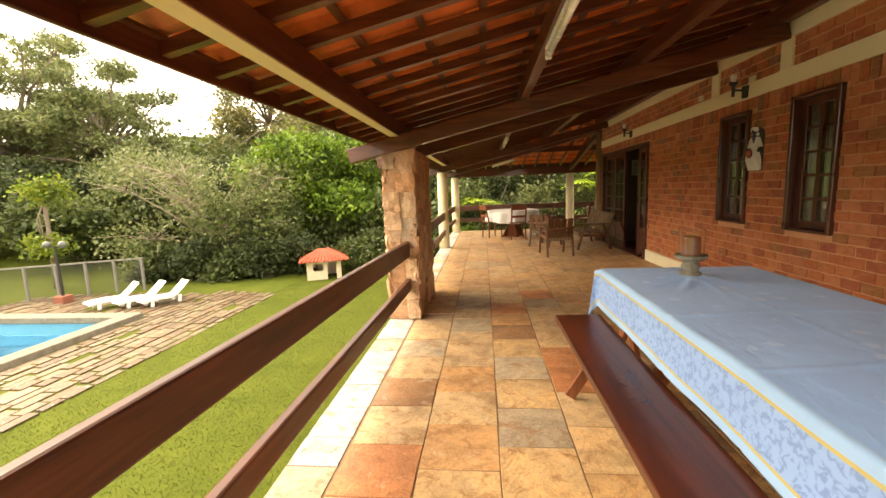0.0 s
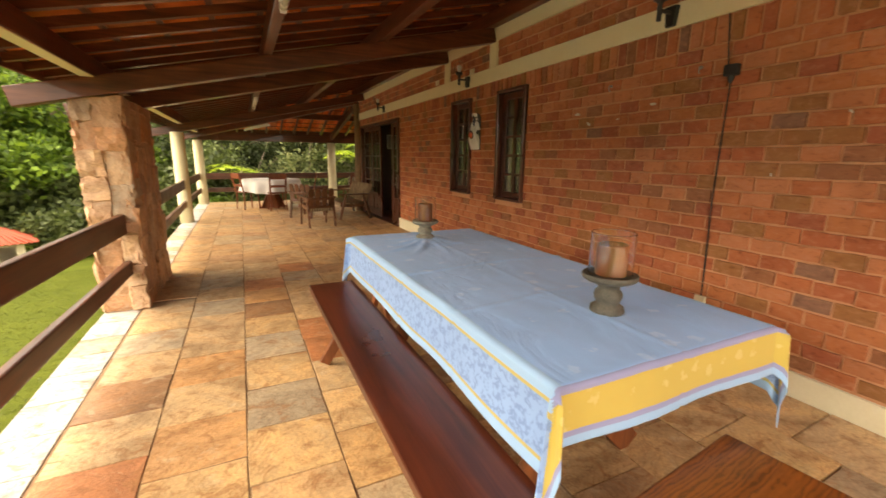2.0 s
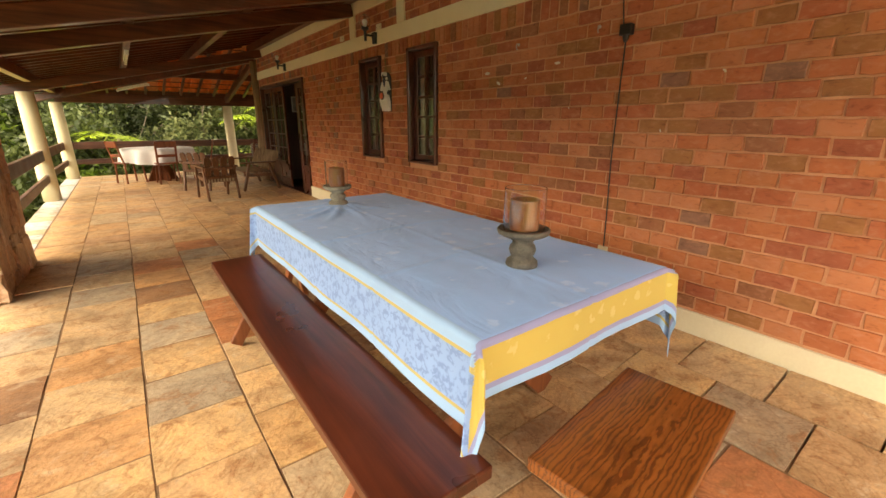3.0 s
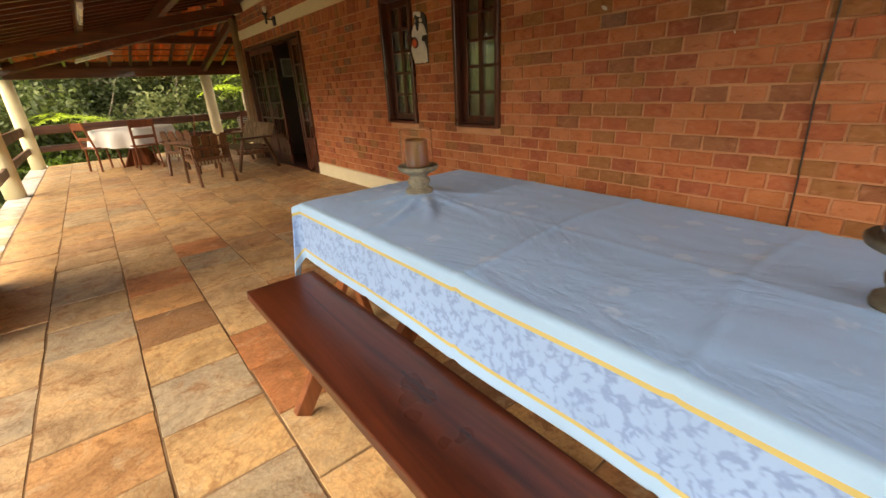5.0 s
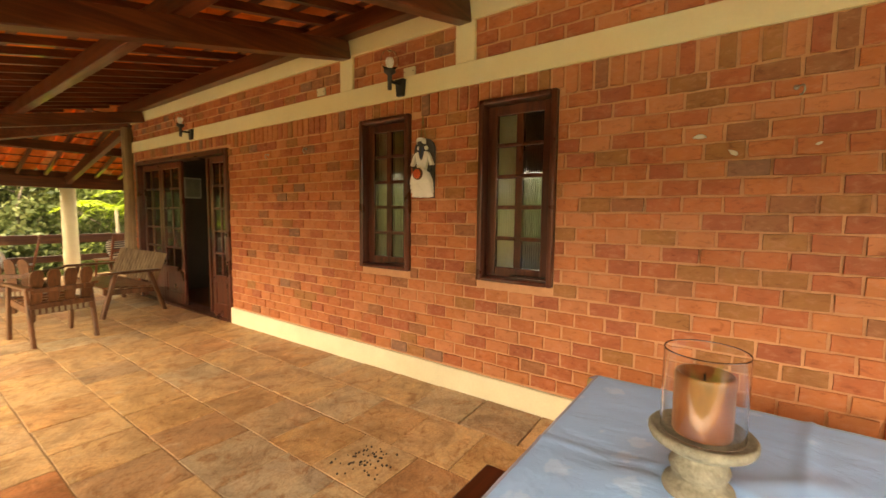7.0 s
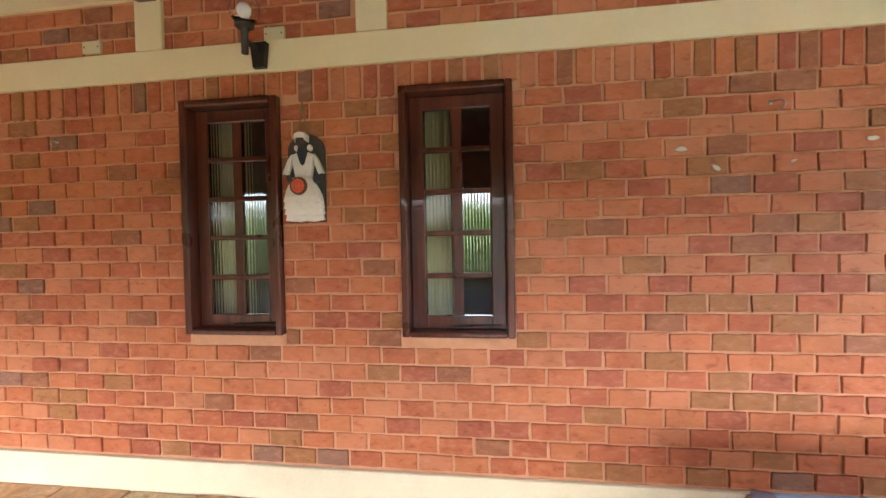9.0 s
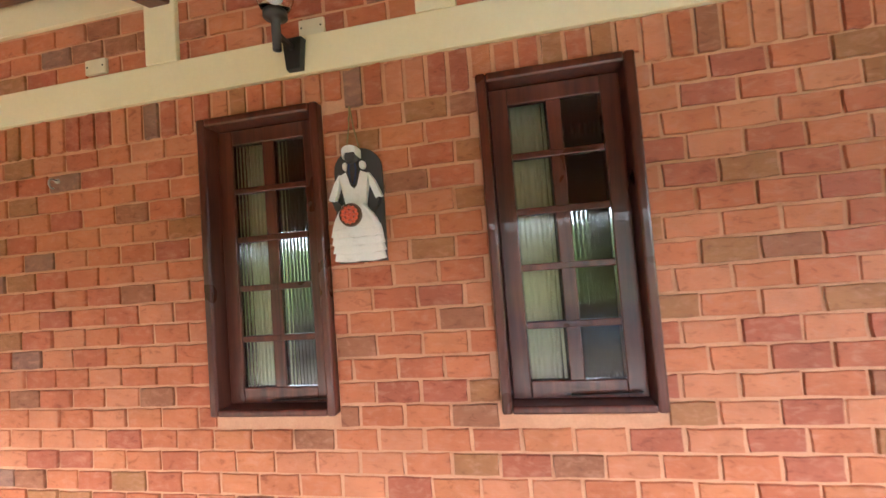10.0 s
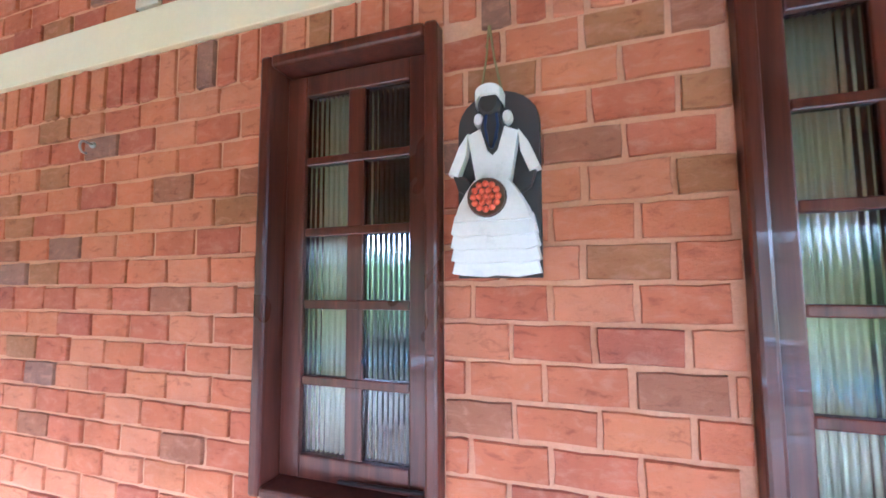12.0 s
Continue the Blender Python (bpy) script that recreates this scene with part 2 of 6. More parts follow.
M_POOL = surface("pool_tile", (0.05, 0.24, 0.36), (0.08, 0.30, 0.42), 3, 30, 0.4, 0.05)
M_WHITE = plain("white_plastic", (0.82, 0.82, 0.80), 0.35)
M_BLACK = plain("black_iron", (0.018, 0.016, 0.016), 0.45)
M_GLASS = glass_material("clear_glass")
M_REED = glass_material("reeded_glass", (0.90, 0.96, 0.96), 0.06)
M_BARK = surface("bark", (0.10, 0.075, 0.05), (0.24, 0.19, 0.14), 6, 40, 0.9, 0.8)
M_PALEBARK = surface("pale_twigs", (0.22, 0.17, 0.12), (0.40, 0.33, 0.25), 6, 40, 0.9, 0.6)
M_LEAF_DARK = leaf_material("leaf_dark", (0.022, 0.036, 0.012), (0.075, 0.098, 0.034))
M_LEAF_MID = leaf_material("leaf_mid", (0.035, 0.055, 0.016), (0.115, 0.145, 0.045))
M_LEAF_BRIGHT = leaf_material("leaf_bright", (0.035, 0.08, 0.010), (0.16, 0.25, 0.028), 0.6)
M_LEAF_LIME = leaf_material("leaf_lime", (0.16, 0.28, 0.015), (0.36, 0.48, 0.03), 0.4)
M_LEAF_GREY = leaf_material("leaf_grey", (0.08, 0.11, 0.04), (0.20, 0.22, 0.09))
# plaster of the inner rooms, their shade put into its dark colour
M_DARKROOM = surface("shade_dark_plaster", (0.11, 0.08, 0.06), (0.15, 0.11, 0.085), 3, 40, 0.9, 0.1)
M_CURTAIN = surface("curtain_cloth", (0.52, 0.46, 0.27), (0.66, 0.60, 0.38), 6, 50, 0.9, 0.2)

# ---- builders ----


def box(bm, lo, hi, m=None, bevel=0.0):
    """Adds a box between two corners, bevelled, moved by m."""
    mid = [(a + b) / 2 for a, b in zip(lo, hi)]
    size = [abs(b - a) for a, b in zip(lo, hi)]
    vs = bmesh.ops.create_cube(bm, size=1.0, matrix=Matrix.Translation(mid) @ Matrix.Diagonal((*size, 1)))["verts"]
    if bevel:
        edges = list({e for v in vs for e in v.link_edges})
        out = bmesh.ops.bevel(bm, geom=edges, offset=bevel, segments=2, affect="EDGES", profile=0.5, clamp_overlap=True)
        vs = list({v for f in out["faces"] for v in f.verts} | {v for v in vs if v.is_valid})
    if m is not None:
        bmesh.ops.transform(bm, matrix=m, verts=vs)
    return vs


def beam(bm, a, b, wide, tall, bevel=0.008, up=(0, 0, 1)):
    """A squared timber from a to b (centres of its ends)."""
    a, b = Vector(a), Vector(b)
    d = (b - a).normalized()
    side = d.cross(Vector(up)).normalized()
    top = side.cross(d)
    m = Matrix((side, d, top)).transposed().to_4x4()
    m.translation = (a + b) / 2
    box(bm, (-wide / 2, -(b - a).length / 2, -tall / 2), (wide / 2, (b - a).length / 2, tall / 2), m, bevel)


def lathe(bm, profile, m=None, n=24, cap=True):
    """Turns (radius, height) points round z."""
    rings = []
    for r, z in profile:
        rings.append([bm.verts.new((m or Matrix()) @ Vector((r * math.cos(2 * math.pi * k / n), r * math.sin(2 * math.pi * k / n), z))) for k in range(n)])
    for p, q in zip(rings, rings[1:]):
        for k in range(n):
            bm.faces.new((p[k], p[(k + 1) % n], q[(k + 1) % n], q[k]))
    if cap:
        bm.faces.new(rings[0][::-1])
        bm.faces.new(rings[-1])


def tube(bm, points, radii, n=8):
    """A round tapered limb along points."""
    points = [Vector(p) for p in points]
    rings = []
    for i, p in enumerate(points):
        d = (points[min(i + 1, len(points) - 1)] - points[max(i - 1, 0)]).normalized()
        s = d.cross(Vector((0.31, 0.17, 0.94))).normalized()
        u = d.cross(s)
        r = radii[i] if isinstance(radii, (list, tuple)) else radii
        rings.append([bm.verts.new(p + r * (math.cos(2 * math.pi * k / n) * s + math.sin(2 * math.pi * k / n) * u)) for k in range(n)])
    for p, q in zip(rings, rings[1:]):
        for k in range(n):
            bm.faces.new((p[k], p[(k + 1) % n], q[(k + 1) % n], q[k]))
    bm.faces.new(rings[0][::-1])
    bm.faces.new(rings[-1])


def mesh_of(name, bm, mats, smooth=False):
    bmesh.ops.recalc_face_normals(bm, faces=bm.faces)
    me = bpy.data.meshes.new(name)
    bm.to_mesh(me)
    bm.free()
    for m in mats if isinstance(mats, (list, tuple)) else [mats]:
        me.materials.append(m)
    if smooth:
        me.shade_smooth()
    return me


def part(name, bm, mats, parent, label="", smooth=False):
    """Links a bmesh as one mesh object under a thing or a part."""
    ob = new(name, mesh_of(name, bm, mats, smooth))
    ob.parent = parent
    if label:
        tagged(ob, label)
    return ob


def thing(name, label, category, m=None, group="", kind=""):
    ob = new(name)
    ob.empty_display_size = 0.1
    if m is not None:
        ob.matrix_world = m
    return tagged(ob, label, category, group, kind)


def solid(name, bm, mats, label="", category="", kind="", group="", smooth=False):
    """A top-level thing of one mesh."""
    return tagged(new(name, mesh_of(name, bm, mats, smooth)), label, category, group, kind)


B = bmesh.new

# ---- measures of the place ----
WALL_X, WALL_END, Y0 = 2.955, 10.72, -4.2
SLOPE = 0.2235
ROOF_Y0 = -1.15
EDGE_X, FLOOR_X = -0.97, -0.69
GROUND, OUT = -1.474, 1.25
EYE_X, EYE_Y = 0.087, 0.125


def rafter_z(x):
    """Underside of the rafters."""
    return 1.999 + SLOPE * x


def deck_z(x):
    """Underside of the common rafters, on top of the purlins."""
    return 2.303 + SLOPE * x


def floor_rise(x, y):
    """The stone floor climbs a little towards the foot of the brick wall."""
    return max(0.0, 0.086 - 0.0075 * y) * min(1.0, max(0.0, (x - 2.17) / 0.76)) if y < 10.75 else 0.0


# ---- ground ----

def ground_z(x, y):
    """A lawn that rises gently to a wooded slope at the back."""
    far = max(0.0, math.hypot(x, y - 4) - 15.0)
    back = max(0.0, y - 15.5)
    return GROUND + 0.013 * far ** 1.35 * (1 if x < 3 else 0.8) + 0.10 * back


def out(x, y):
    """A garden place, spread with the drop of the lawn below the veranda."""
    return EYE_X + (x - EYE_X) * OUT, EYE_Y + (y - EYE_Y) * OUT


POOL = (-21.0, -8.78, -4.0, 9.03)  # x from, x to, y from, y to of the water
xs = sorted({-420, -260, -170, POOL[0], POOL[1], -0.9, 170, 260, 420} | {-110 + 4.0 * i for i in range(56)} | {-16.1 + 0.7 * i for i in range(21)})
ys = sorted({-300, -200, -120, POOL[2], POOL[3], 180, 260, 420} | {-70 + 4.0 * i for i in range(55)} | {0.7 * i for i in range(26)})
ground_verts, ground_faces = [], []
for y in ys:
    for x in xs:
        ground_verts.append((x, y, ground_z(x, y) if abs(x) < 130 and abs(y) < 150 else ground_z(max(-130, min(130, x)), max(-150, min(150, y)))))
for j in range(len(ys) - 1):
    for i in range(len(xs) - 1):
        cx, cy = (xs[i] + xs[i + 1]) / 2, (ys[j] + ys[j + 1]) / 2
        if POOL[0] < cx < POOL[1] and POOL[2] < cy < POOL[3]:
            continue
        a = j * len(xs) + i
        ground_faces.append((a, a + 1, a + 1 + len(xs), a + len(xs)))
me = bpy.data.meshes.new("ground")
me.from_pydata(ground_verts, [], ground_faces)
me.materials.append(M_GRASS_SOIL)
me.shade_smooth()
ground = tagged(new("ground", me), "mown green lawn sloping up to woods", "lawn", kind="structure")


def blades(name, spots, size, mats, wide=0.25):
    """Many small leaves as folded quads. spots: n x 3 array; returns a mesh."""
    n = len(spots)
    rng = np.random.default_rng(len(spots) + int(abs(spots[0][0]) * 100))
    d = rng.normal(size=(n, 3))
    d /= np.linalg.norm(d, axis=1)[:, None]
    s = np.cross(d, rng.normal(size=(n, 3)))
    s /= np.linalg.norm(s, axis=1)[:, None] + 1e-9
    ln = size * rng.uniform(0.6, 1.35, (n, 1))
    a = spots
    v = np.stack([a, a + d * ln * 0.5 + s * ln * wide, a + d * ln, a + d * ln * 0.5 - s * ln * wide], 1).reshape(-1, 3)
    f = np.arange(4 * n).reshape(-1, 4)
    me = bpy.data.meshes.new(name)
    me.from_pydata(v.tolist(), [], f.tolist())
    me.materials.append(mats)
    return me


# ---- pool and terrace ----
bm = B()
x0, x1, y0, y1 = POOL
box(bm, (x0, y0, GROUND - 1.5), (x1, y1, GROUND - 1.45))
box(bm, (x1, y0, GROUND - 1.5), (x1 + 0.06, y1 + 0.06, GROUND + 0.06))
box(bm, (x0, y1, GROUND - 1.5), (x1, y1 + 0.06, GROUND + 0.06))
box(bm, (x0 - 0.06, y0, GROUND - 1.5), (x0, y1 + 0.06, GROUND + 0.06))
box(bm, (x0, y0 - 0.06, GROUND - 1.5), (x1, y0, GROUND + 0.06))
pool = solid("swimming_pool", bm, M_POOL, "rectangular swimming pool lined with light blue tiles", "pool", "structure")
bm = B()
box(bm, (x0 + 0.001, y0 + 0.001, GROUND - 0.33), (x1 - 0.001, y1 - 0.001, GROUND - 0.31))
m, n, l, b = material("pool_water", 0.02)
b.inputs["Base Color"].default_value = (0.62, 0.90, 1.0, 1)
b.inputs["Transmission Weight"].default_value = 1.0
b.inputs["IOR"].default_value = 1.2
wv = noise_node(n, l, 3.0, 3, 0.5, None, False)
relief(n, l, b, wv.outputs[0], 0.25, 0.03)
water = solid("water", bm, m, "still clear blue pool water", "water", "structure")
water.visible_shadow = False
bm = B()
for lo, hi in (((x1 - 0.04, y0 - 0.4, GROUND - 0.02), (x1 + 0.36, y1 + 0.36, GROUND + 0.14)), ((x0 - 0.4, y1 - 0.04, GROUND - 0.02), (x1 - 0.045, y1 + 0.36, GROUND + 0.14))):
    box(bm, lo, hi, None, 0.02)
solid("pool_coping", bm, M_COPING, "pale concrete coping raised round the pool", "pool edge", "structure")

rng = random.Random(11)
bm = B()


def paving(bm, xa, xb, ya, yb):
    """Irregular courses of flat stones with grass between them."""
    x = xa
    while x < xb - 0.05:
        w = rng.uniform(0.17, 0.27)
        y = ya + rng.uniform(-0.3, 0)
        while y < yb:
            ln = rng.uniform(0.28, 0.62)
            if rng.random() > 0.03:
                g = rng.uniform(0.02, 0.055)
                h = GROUND + rng.uniform(0.006, 0.03)
                box(bm, (x + g, y + g, GROUND - 0.05), (min(x + w, xb) - g * 0.3, y + ln - g * 0.3, h))
            y += ln
        x += w


paving(bm, x1 + 0.39, -6.1, 0.2, 11.6)
paving(bm, -14.0, x1 + 0.39, y1 + 0.39, 11.5)
solid("terrace_paving", bm, M_PAVE, "worn flat paving stones with grass in the joints", "paving", kind="stuff")

# short grass blades on the lawn along the veranda
rg = np.random.default_rng(17)
count = 90000
gx, gy = rg.uniform(-6.3, -1.0, count), rg.uniform(0.3, 13.0, count)
turn, lean, tall = rg.uniform(0, 2 * math.pi, count), rg.normal(0, 0.6, (count, 2)), rg.uniform(0.010, 0.030, count)
gz = np.full(count, GROUND - 0.004)
side = np.stack([np.cos(turn), np.sin(turn), np.zeros(count)], 1) * 0.006
foot = np.stack([gx, gy, gz], 1)
tip = foot + np.stack([lean[:, 0] * tall, lean[:, 1] * tall, tall], 1)
me = bpy.data.meshes.new("grass")
me.from_pydata(np.stack([foot - side, foot + side, tip], 1).reshape(-1, 3).tolist(), [], np.arange(3 * count).reshape(-1, 3).tolist())
me.materials.append(M_GRASS)
tagged(new("grass", me), "short mown lawn grass beside the veranda", "grass", kind="stuff")

# ---- veranda floor ----
bm = B()
box(bm, (EDGE_X, Y0, GROUND - 0.3), (7.0, 14.15, -0.007))
solid("floor", bm, M_GROUT, "veranda floor slab with earthy joints under the stone", "floor", "structure")
floor = bpy.data.objects["floor"]

# ---- house wall ----
DOOR = (7.80, 10.56, 2.09)
WINDOWS = [(5.025, 5.570), (3.850, 4.397)]
W_LOW, W_TOP = 0.896, 2.12
COURSE, TOP_COURSE = 0.0886, 2.080
WALL_BACK = WALL_X + 0.22
bm = B()
front = WALL_X + 0.010


def wall_piece(ya, yb, za, zb):
    box(bm, (front, ya, za), (WALL_BACK, yb, zb))


cuts = [Y0, WINDOWS[1][0], WINDOWS[1][1], WINDOWS[0][0], WINDOWS[0][1], DOOR[0], DOOR[1], WALL_END]
for k, (ya, yb) in enumerate(zip(cuts, cuts[1:])):
    if k in (1, 3):
        wall_piece(ya, yb, 0, W_LOW)
        wall_piece(ya, yb, W_TOP, 3.05)
    elif k == 5:
        wall_piece(ya, yb, DOOR[2], 3.05)
    else:
        wall_piece(ya, yb, 0, 3.05)
wall = solid("wall_house", bm, M_MORTAR, "exposed red brick house wall with sandy mortar", "wall", "structure")

bm = B()
box(bm, (WALL_X - 0.022, Y0, 0.0), (front - 0.001, DOOR[0], 0.212), None, 0.006)
solid("baseboard", bm, M_PLINTH, "cream painted plinth along the brick wall", "plinth", "structure")
bm = B()
CREAM_X = WALL_X - 0.016
box(bm, (CREAM_X, Y0, 2.245), (front - 0.001, WALL_END, 2.400), None, 0.004)
solid("beam_lower", bm, M_CREAM, "cream painted concrete band along the brick wall", "band", "structure")
bm = B()
box(bm, (CREAM_X, Y0, 2.675), (front - 0.001, WALL_END, 3.0), None, 0.004)
solid("beam_upper", bm, M_CREAM, "cream painted concrete band under the roof", "band", "structure")
STUDS = [4.525, 5.740, -0.6]
for y in STUDS:
    bm = B()
    box(bm, (CREAM_X - 0.003, y - 0.078, 2.401), (front - 0.001, y + 0.078, 2.674), None, 0.004)
    solid("trim", bm, M_CREAM, "short cream painted post between the bands", "post", "structure")

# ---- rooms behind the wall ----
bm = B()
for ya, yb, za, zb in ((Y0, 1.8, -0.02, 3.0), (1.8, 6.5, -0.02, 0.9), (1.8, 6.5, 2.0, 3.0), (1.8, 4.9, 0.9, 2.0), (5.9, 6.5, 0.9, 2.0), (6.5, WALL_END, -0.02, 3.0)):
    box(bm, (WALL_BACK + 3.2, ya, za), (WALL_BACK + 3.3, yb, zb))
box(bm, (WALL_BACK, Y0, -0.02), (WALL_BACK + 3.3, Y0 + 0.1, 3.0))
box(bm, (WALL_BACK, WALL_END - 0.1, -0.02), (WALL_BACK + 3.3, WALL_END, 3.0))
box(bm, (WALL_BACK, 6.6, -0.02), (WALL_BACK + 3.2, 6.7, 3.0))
solid("wall_inside", bm, M_DARKROOM, "inner plaster walls of the house, coloured dark for room shade", "wall", "structure")
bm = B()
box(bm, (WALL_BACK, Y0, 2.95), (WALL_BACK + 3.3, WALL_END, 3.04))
solid("ceiling_inside", bm, M_DARKROOM, "plain ceiling of the rooms, coloured dark for room shade", "ceiling", "structure")

# ---- roof timbers ----


def timber(name, a, b, wide, tall, axis, label, parent=None, kind="structure"):
    bm = B()
    beam(bm, a, b, wide, tall)
    ob = new(name, mesh_of(name, bm, M_TIMBER[axis]))
    if parent:
        ob.parent = parent
    else:
        tagged(ob, label, "roof timber", kind=kind)
    return ob


RAFTERS = [4.53, 5.735, -0.6, 10.2]
for y in RAFTERS:
    timber("rafter", (-1.32, y, rafter_z(-1.32) + 0.075), (2.93, y, rafter_z(2.93) + 0.075), 0.11, 0.15, "x", "dark stained rafter carrying the veranda roof")


def hip_y(x):
    return 10.75 + 0.7815 * (2.955 - x)


for x, wide in ((-0.815, 0.10), (0.52, 0.08), (1.62, 0.09), (2.86, 0.10)):
    z = rafter_z(x) + 0.15 + 0.073
    timber("purlin", (x, ROOF_Y0, z), (x, hip_y(x), z), wide, 0.145, "y", "dark stained purlin lying on the rafters")
# added cream strips: lawn light reflected by the varnished purlin, put in as colour
stops = [ROOF_Y0, -0.655, -0.545, 4.475, 4.585, 5.68, 5.79, 10.145, 10.255, 13.6]
for ya, yb in zip(stops[::2], stops[1::2]):
    bm = B()
    z = rafter_z(-0.815) + 0.15
    box(bm, (-0.86, ya + 0.003, z - 0.006), (-0.77, yb - 0.003, z))
    solid("trim", bm, M_CREAM, "added pale strip for the light reflected under the eave purlin", "trim", "structure")
for y, wide, tall, z in ((13.7, 0.12, 0.20, 1.868), (12.4, 0.09, 0.145, 2.417)):
    timber("purlin", (2.955 - (y - 10.75) / 0.7815, y, z), (7.2, y, z), wide, tall, "x", "dark stained purlin over the far railing")
timber("hip_rafter", (2.93, 10.75, 2.70), (-1.25, 14.05, 1.83), 0.11, 0.16, "y", "dark stained hip rafter at the corner of the roof")
timber("rafter", (2.95, 10.80, 2.67), (2.78, 14.1, 1.80), 0.09, 0.14, "y", "dark stained rafter down to the far column")
timber("fascia", (-1.30, ROOF_Y0, deck_z(-1.30) + 0.035), (-1.30, hip_y(-1.30), deck_z(-1.30) + 0.035), 0.025, 0.13, "y", "dark fascia board along the eave")
timber("fascia", (-1.30, hip_y(-1.30), deck_z(-1.30) + 0.035), (7.2, hip_y(-1.30), deck_z(-1.30) + 0.035), 0.025, 0.13, "x", "dark fascia board along the far eave")

# common rafters, battens and clay tiles
roof = thing("roof", "veranda roof of curved red clay tiles on battens", "roof", kind="structure")
y = 1.56 - 0.36 * 7
while y < 14.0:
    top = min(2.93, 2.955 - (y - 10.75) / 0.7815) if y > 10.75 else 2.93
    if top > -1.2:
        a, b = -1.285, top
        bm = B()
        beam(bm, (a, y, deck_z(a) + 0.03), (b, y, deck_z(b) + 0.03), 0.05, 0.06, 0)
        part("common_rafter", bm, M_TIMBER["x"], roof)
    y += 0.36
x = -1.27
while x < 2.95:
    bm = B()
    beam(bm, (x, ROOF_Y0, deck_z(x) + 0.069), (x, hip_y(x), deck_z(x) + 0.069), 0.045, 0.016, 0)
    part("batten", bm, M_TIMBER["y"], roof)
    x += 0.345


def far_deck(y):
    return 2.963 - 0.286 * (y - 10.75)


x = -1.0
while x < 7.0:
    a = max(10.75, hip_y(x)) if x < 2.955 else 10.75
    bm = B()
    beam(bm, (x, a, far_deck(a) + 0.03), (x, 14.1, far_deck(14.1) + 0.03), 0.05, 0.06, 0)
    part("common_rafter", bm, M_TIMBER["y"], roof)
    x += 0.395
y = 10.9
while y < 14.1:
    a = 2.955 - (y - 10.75) / 0.7815
    bm = B()
    beam(bm, (a, y, far_deck(y) + 0.069), (7.2, y, far_deck(y) + 0.069), 0.045, 0.016, 0)
    part("batten", bm, M_TIMBER["x"], roof)
    y += 0.345


def tile_mesh(name, ln=0.42, wide=0.20, deep=0.05, channel=True, mat=None):
    """A half-round clay tile along x, with thickness."""
    bm = B()
    n = 6
    rows = []
    for e, k in ((0, 1.0), (ln, 0.86)):
        outer, inner = [], []
        for i in range(n + 1):
            t = i / n * 2 - 1
            y = t * wide / 2 * k
            z = deep * (t * t) if channel else deep * (1 - t * t) + 0.02
            outer.append(bm.verts.new((e, y, z + 0.011)))
            inner.append(bm.verts.new((e, y, z)))
        rows.append((outer, inner))
    (o0, i0), (o1, i1) = rows
    for k in range(n):
        bm.faces.new((o0[k], o0[k + 1], o1[k + 1], o1[k]))
        bm.faces.new((i0[k], i1[k], i1[k + 1], i0[k + 1]))
        bm.faces.new((o0[k], i0[k], i0[k + 1], o0[k + 1]))
        bm.faces.new((o1[k], o1[k + 1], i1[k + 1], i1[k]))
    for k in (0, n):
        bm.faces.new((o0[k], o1[k], i1[k], i0[k]))
    return mesh_of(name, bm, mat, True)


CHANNEL, CAP = tile_mesh("tile", 0.43, 0.215, 0.055, True, M_ROOFTILE), tile_mesh("tile", 0.43, 0.17, 0.055, False, M_ROOFTILE)


def as_arrays(me):
    v = np.empty(len(me.vertices) * 3)
    me.vertices.foreach_get("co", v)
    return v.reshape(-1, 3), [tuple(p.vertices) for p in me.polygons]


def joined(name, pieces, mat, parent, label=""):
    """pieces: (mesh, matrix) pairs, joined into one stuff part."""
    allv, allf, base = [], [], 0
    cache = {}
    for me, m in pieces:
        if me.name not in cache:
            cache[me.name] = as_arrays(me)
        v, f = cache[me.name]
        w = v @ np.array(m.to_3x3()).T + np.array(m.translation)
        allv.append(w)
        allf += [tuple(i + base for i in p) for p in f]
        base += len(v)
    me = bpy.data.meshes.new(name)
    me.from_pydata(np.concatenate(allv).tolist(), [], allf)
    me.materials.append(mat)
    ob = new(name, me)
    ob.parent = parent
    return tagged(ob, label, kind="stuff")


rng = random.Random(3)
tile_spots, rest = [], []
tilt = math.degrees(math.atan(SLOPE))
y = ROOF_Y0
while y < 13.9:
    k, x = 0, -1.37
    while x < 2.85:
        if y < hip_y(x) - 0.1 and (y < WALL_END or x < 2.8):
            for cap in (0, 1):
                m = pose(x + cap * 0.03, y + cap * 0.118 + rng.uniform(-0.005, 0.005), deck_z(x) + 0.079 + 0.012 + (0.022 if cap else 0) + rng.uniform(0, 0.006), 0, -tilt + 1.2, rng.uniform(-1.2, 1.2))
                near = 1.55 < y < 4.3 and -0.9 < x < 2.4 and not cap
                (tile_spots if near else rest).append((CAP if cap else CHANNEL, m))
        x += 0.345
    y += 0.236
far_tilt = math.degrees(math.atan(0.286))
x = -1.2
while x < 7.0:
    y = 14.2
    while y > 10.9:
        if x > 2.955 or y > hip_y(x) + 0.1:
            for cap in (0, 1):
                rest.append((CAP if cap else CHANNEL, pose(x + cap * 0.118, y, far_deck(y) + 0.091 + (0.022 if cap else 0), 0, 0, -90) @ pose(0, 0, 0, 0, -far_tilt + 1.2, 0)))
        y -= 0.345
    x += 0.236
joined("tile_rows", rest, M_ROOFTILE_STUFF, roof, "rows of red clay roof tiles")

# ---- stone pillar, columns and rails ----
PX0, PX1, PY0, PY1, PTOP = -0.950, -0.662, 4.545, 5.70, 1.83
bm = B()
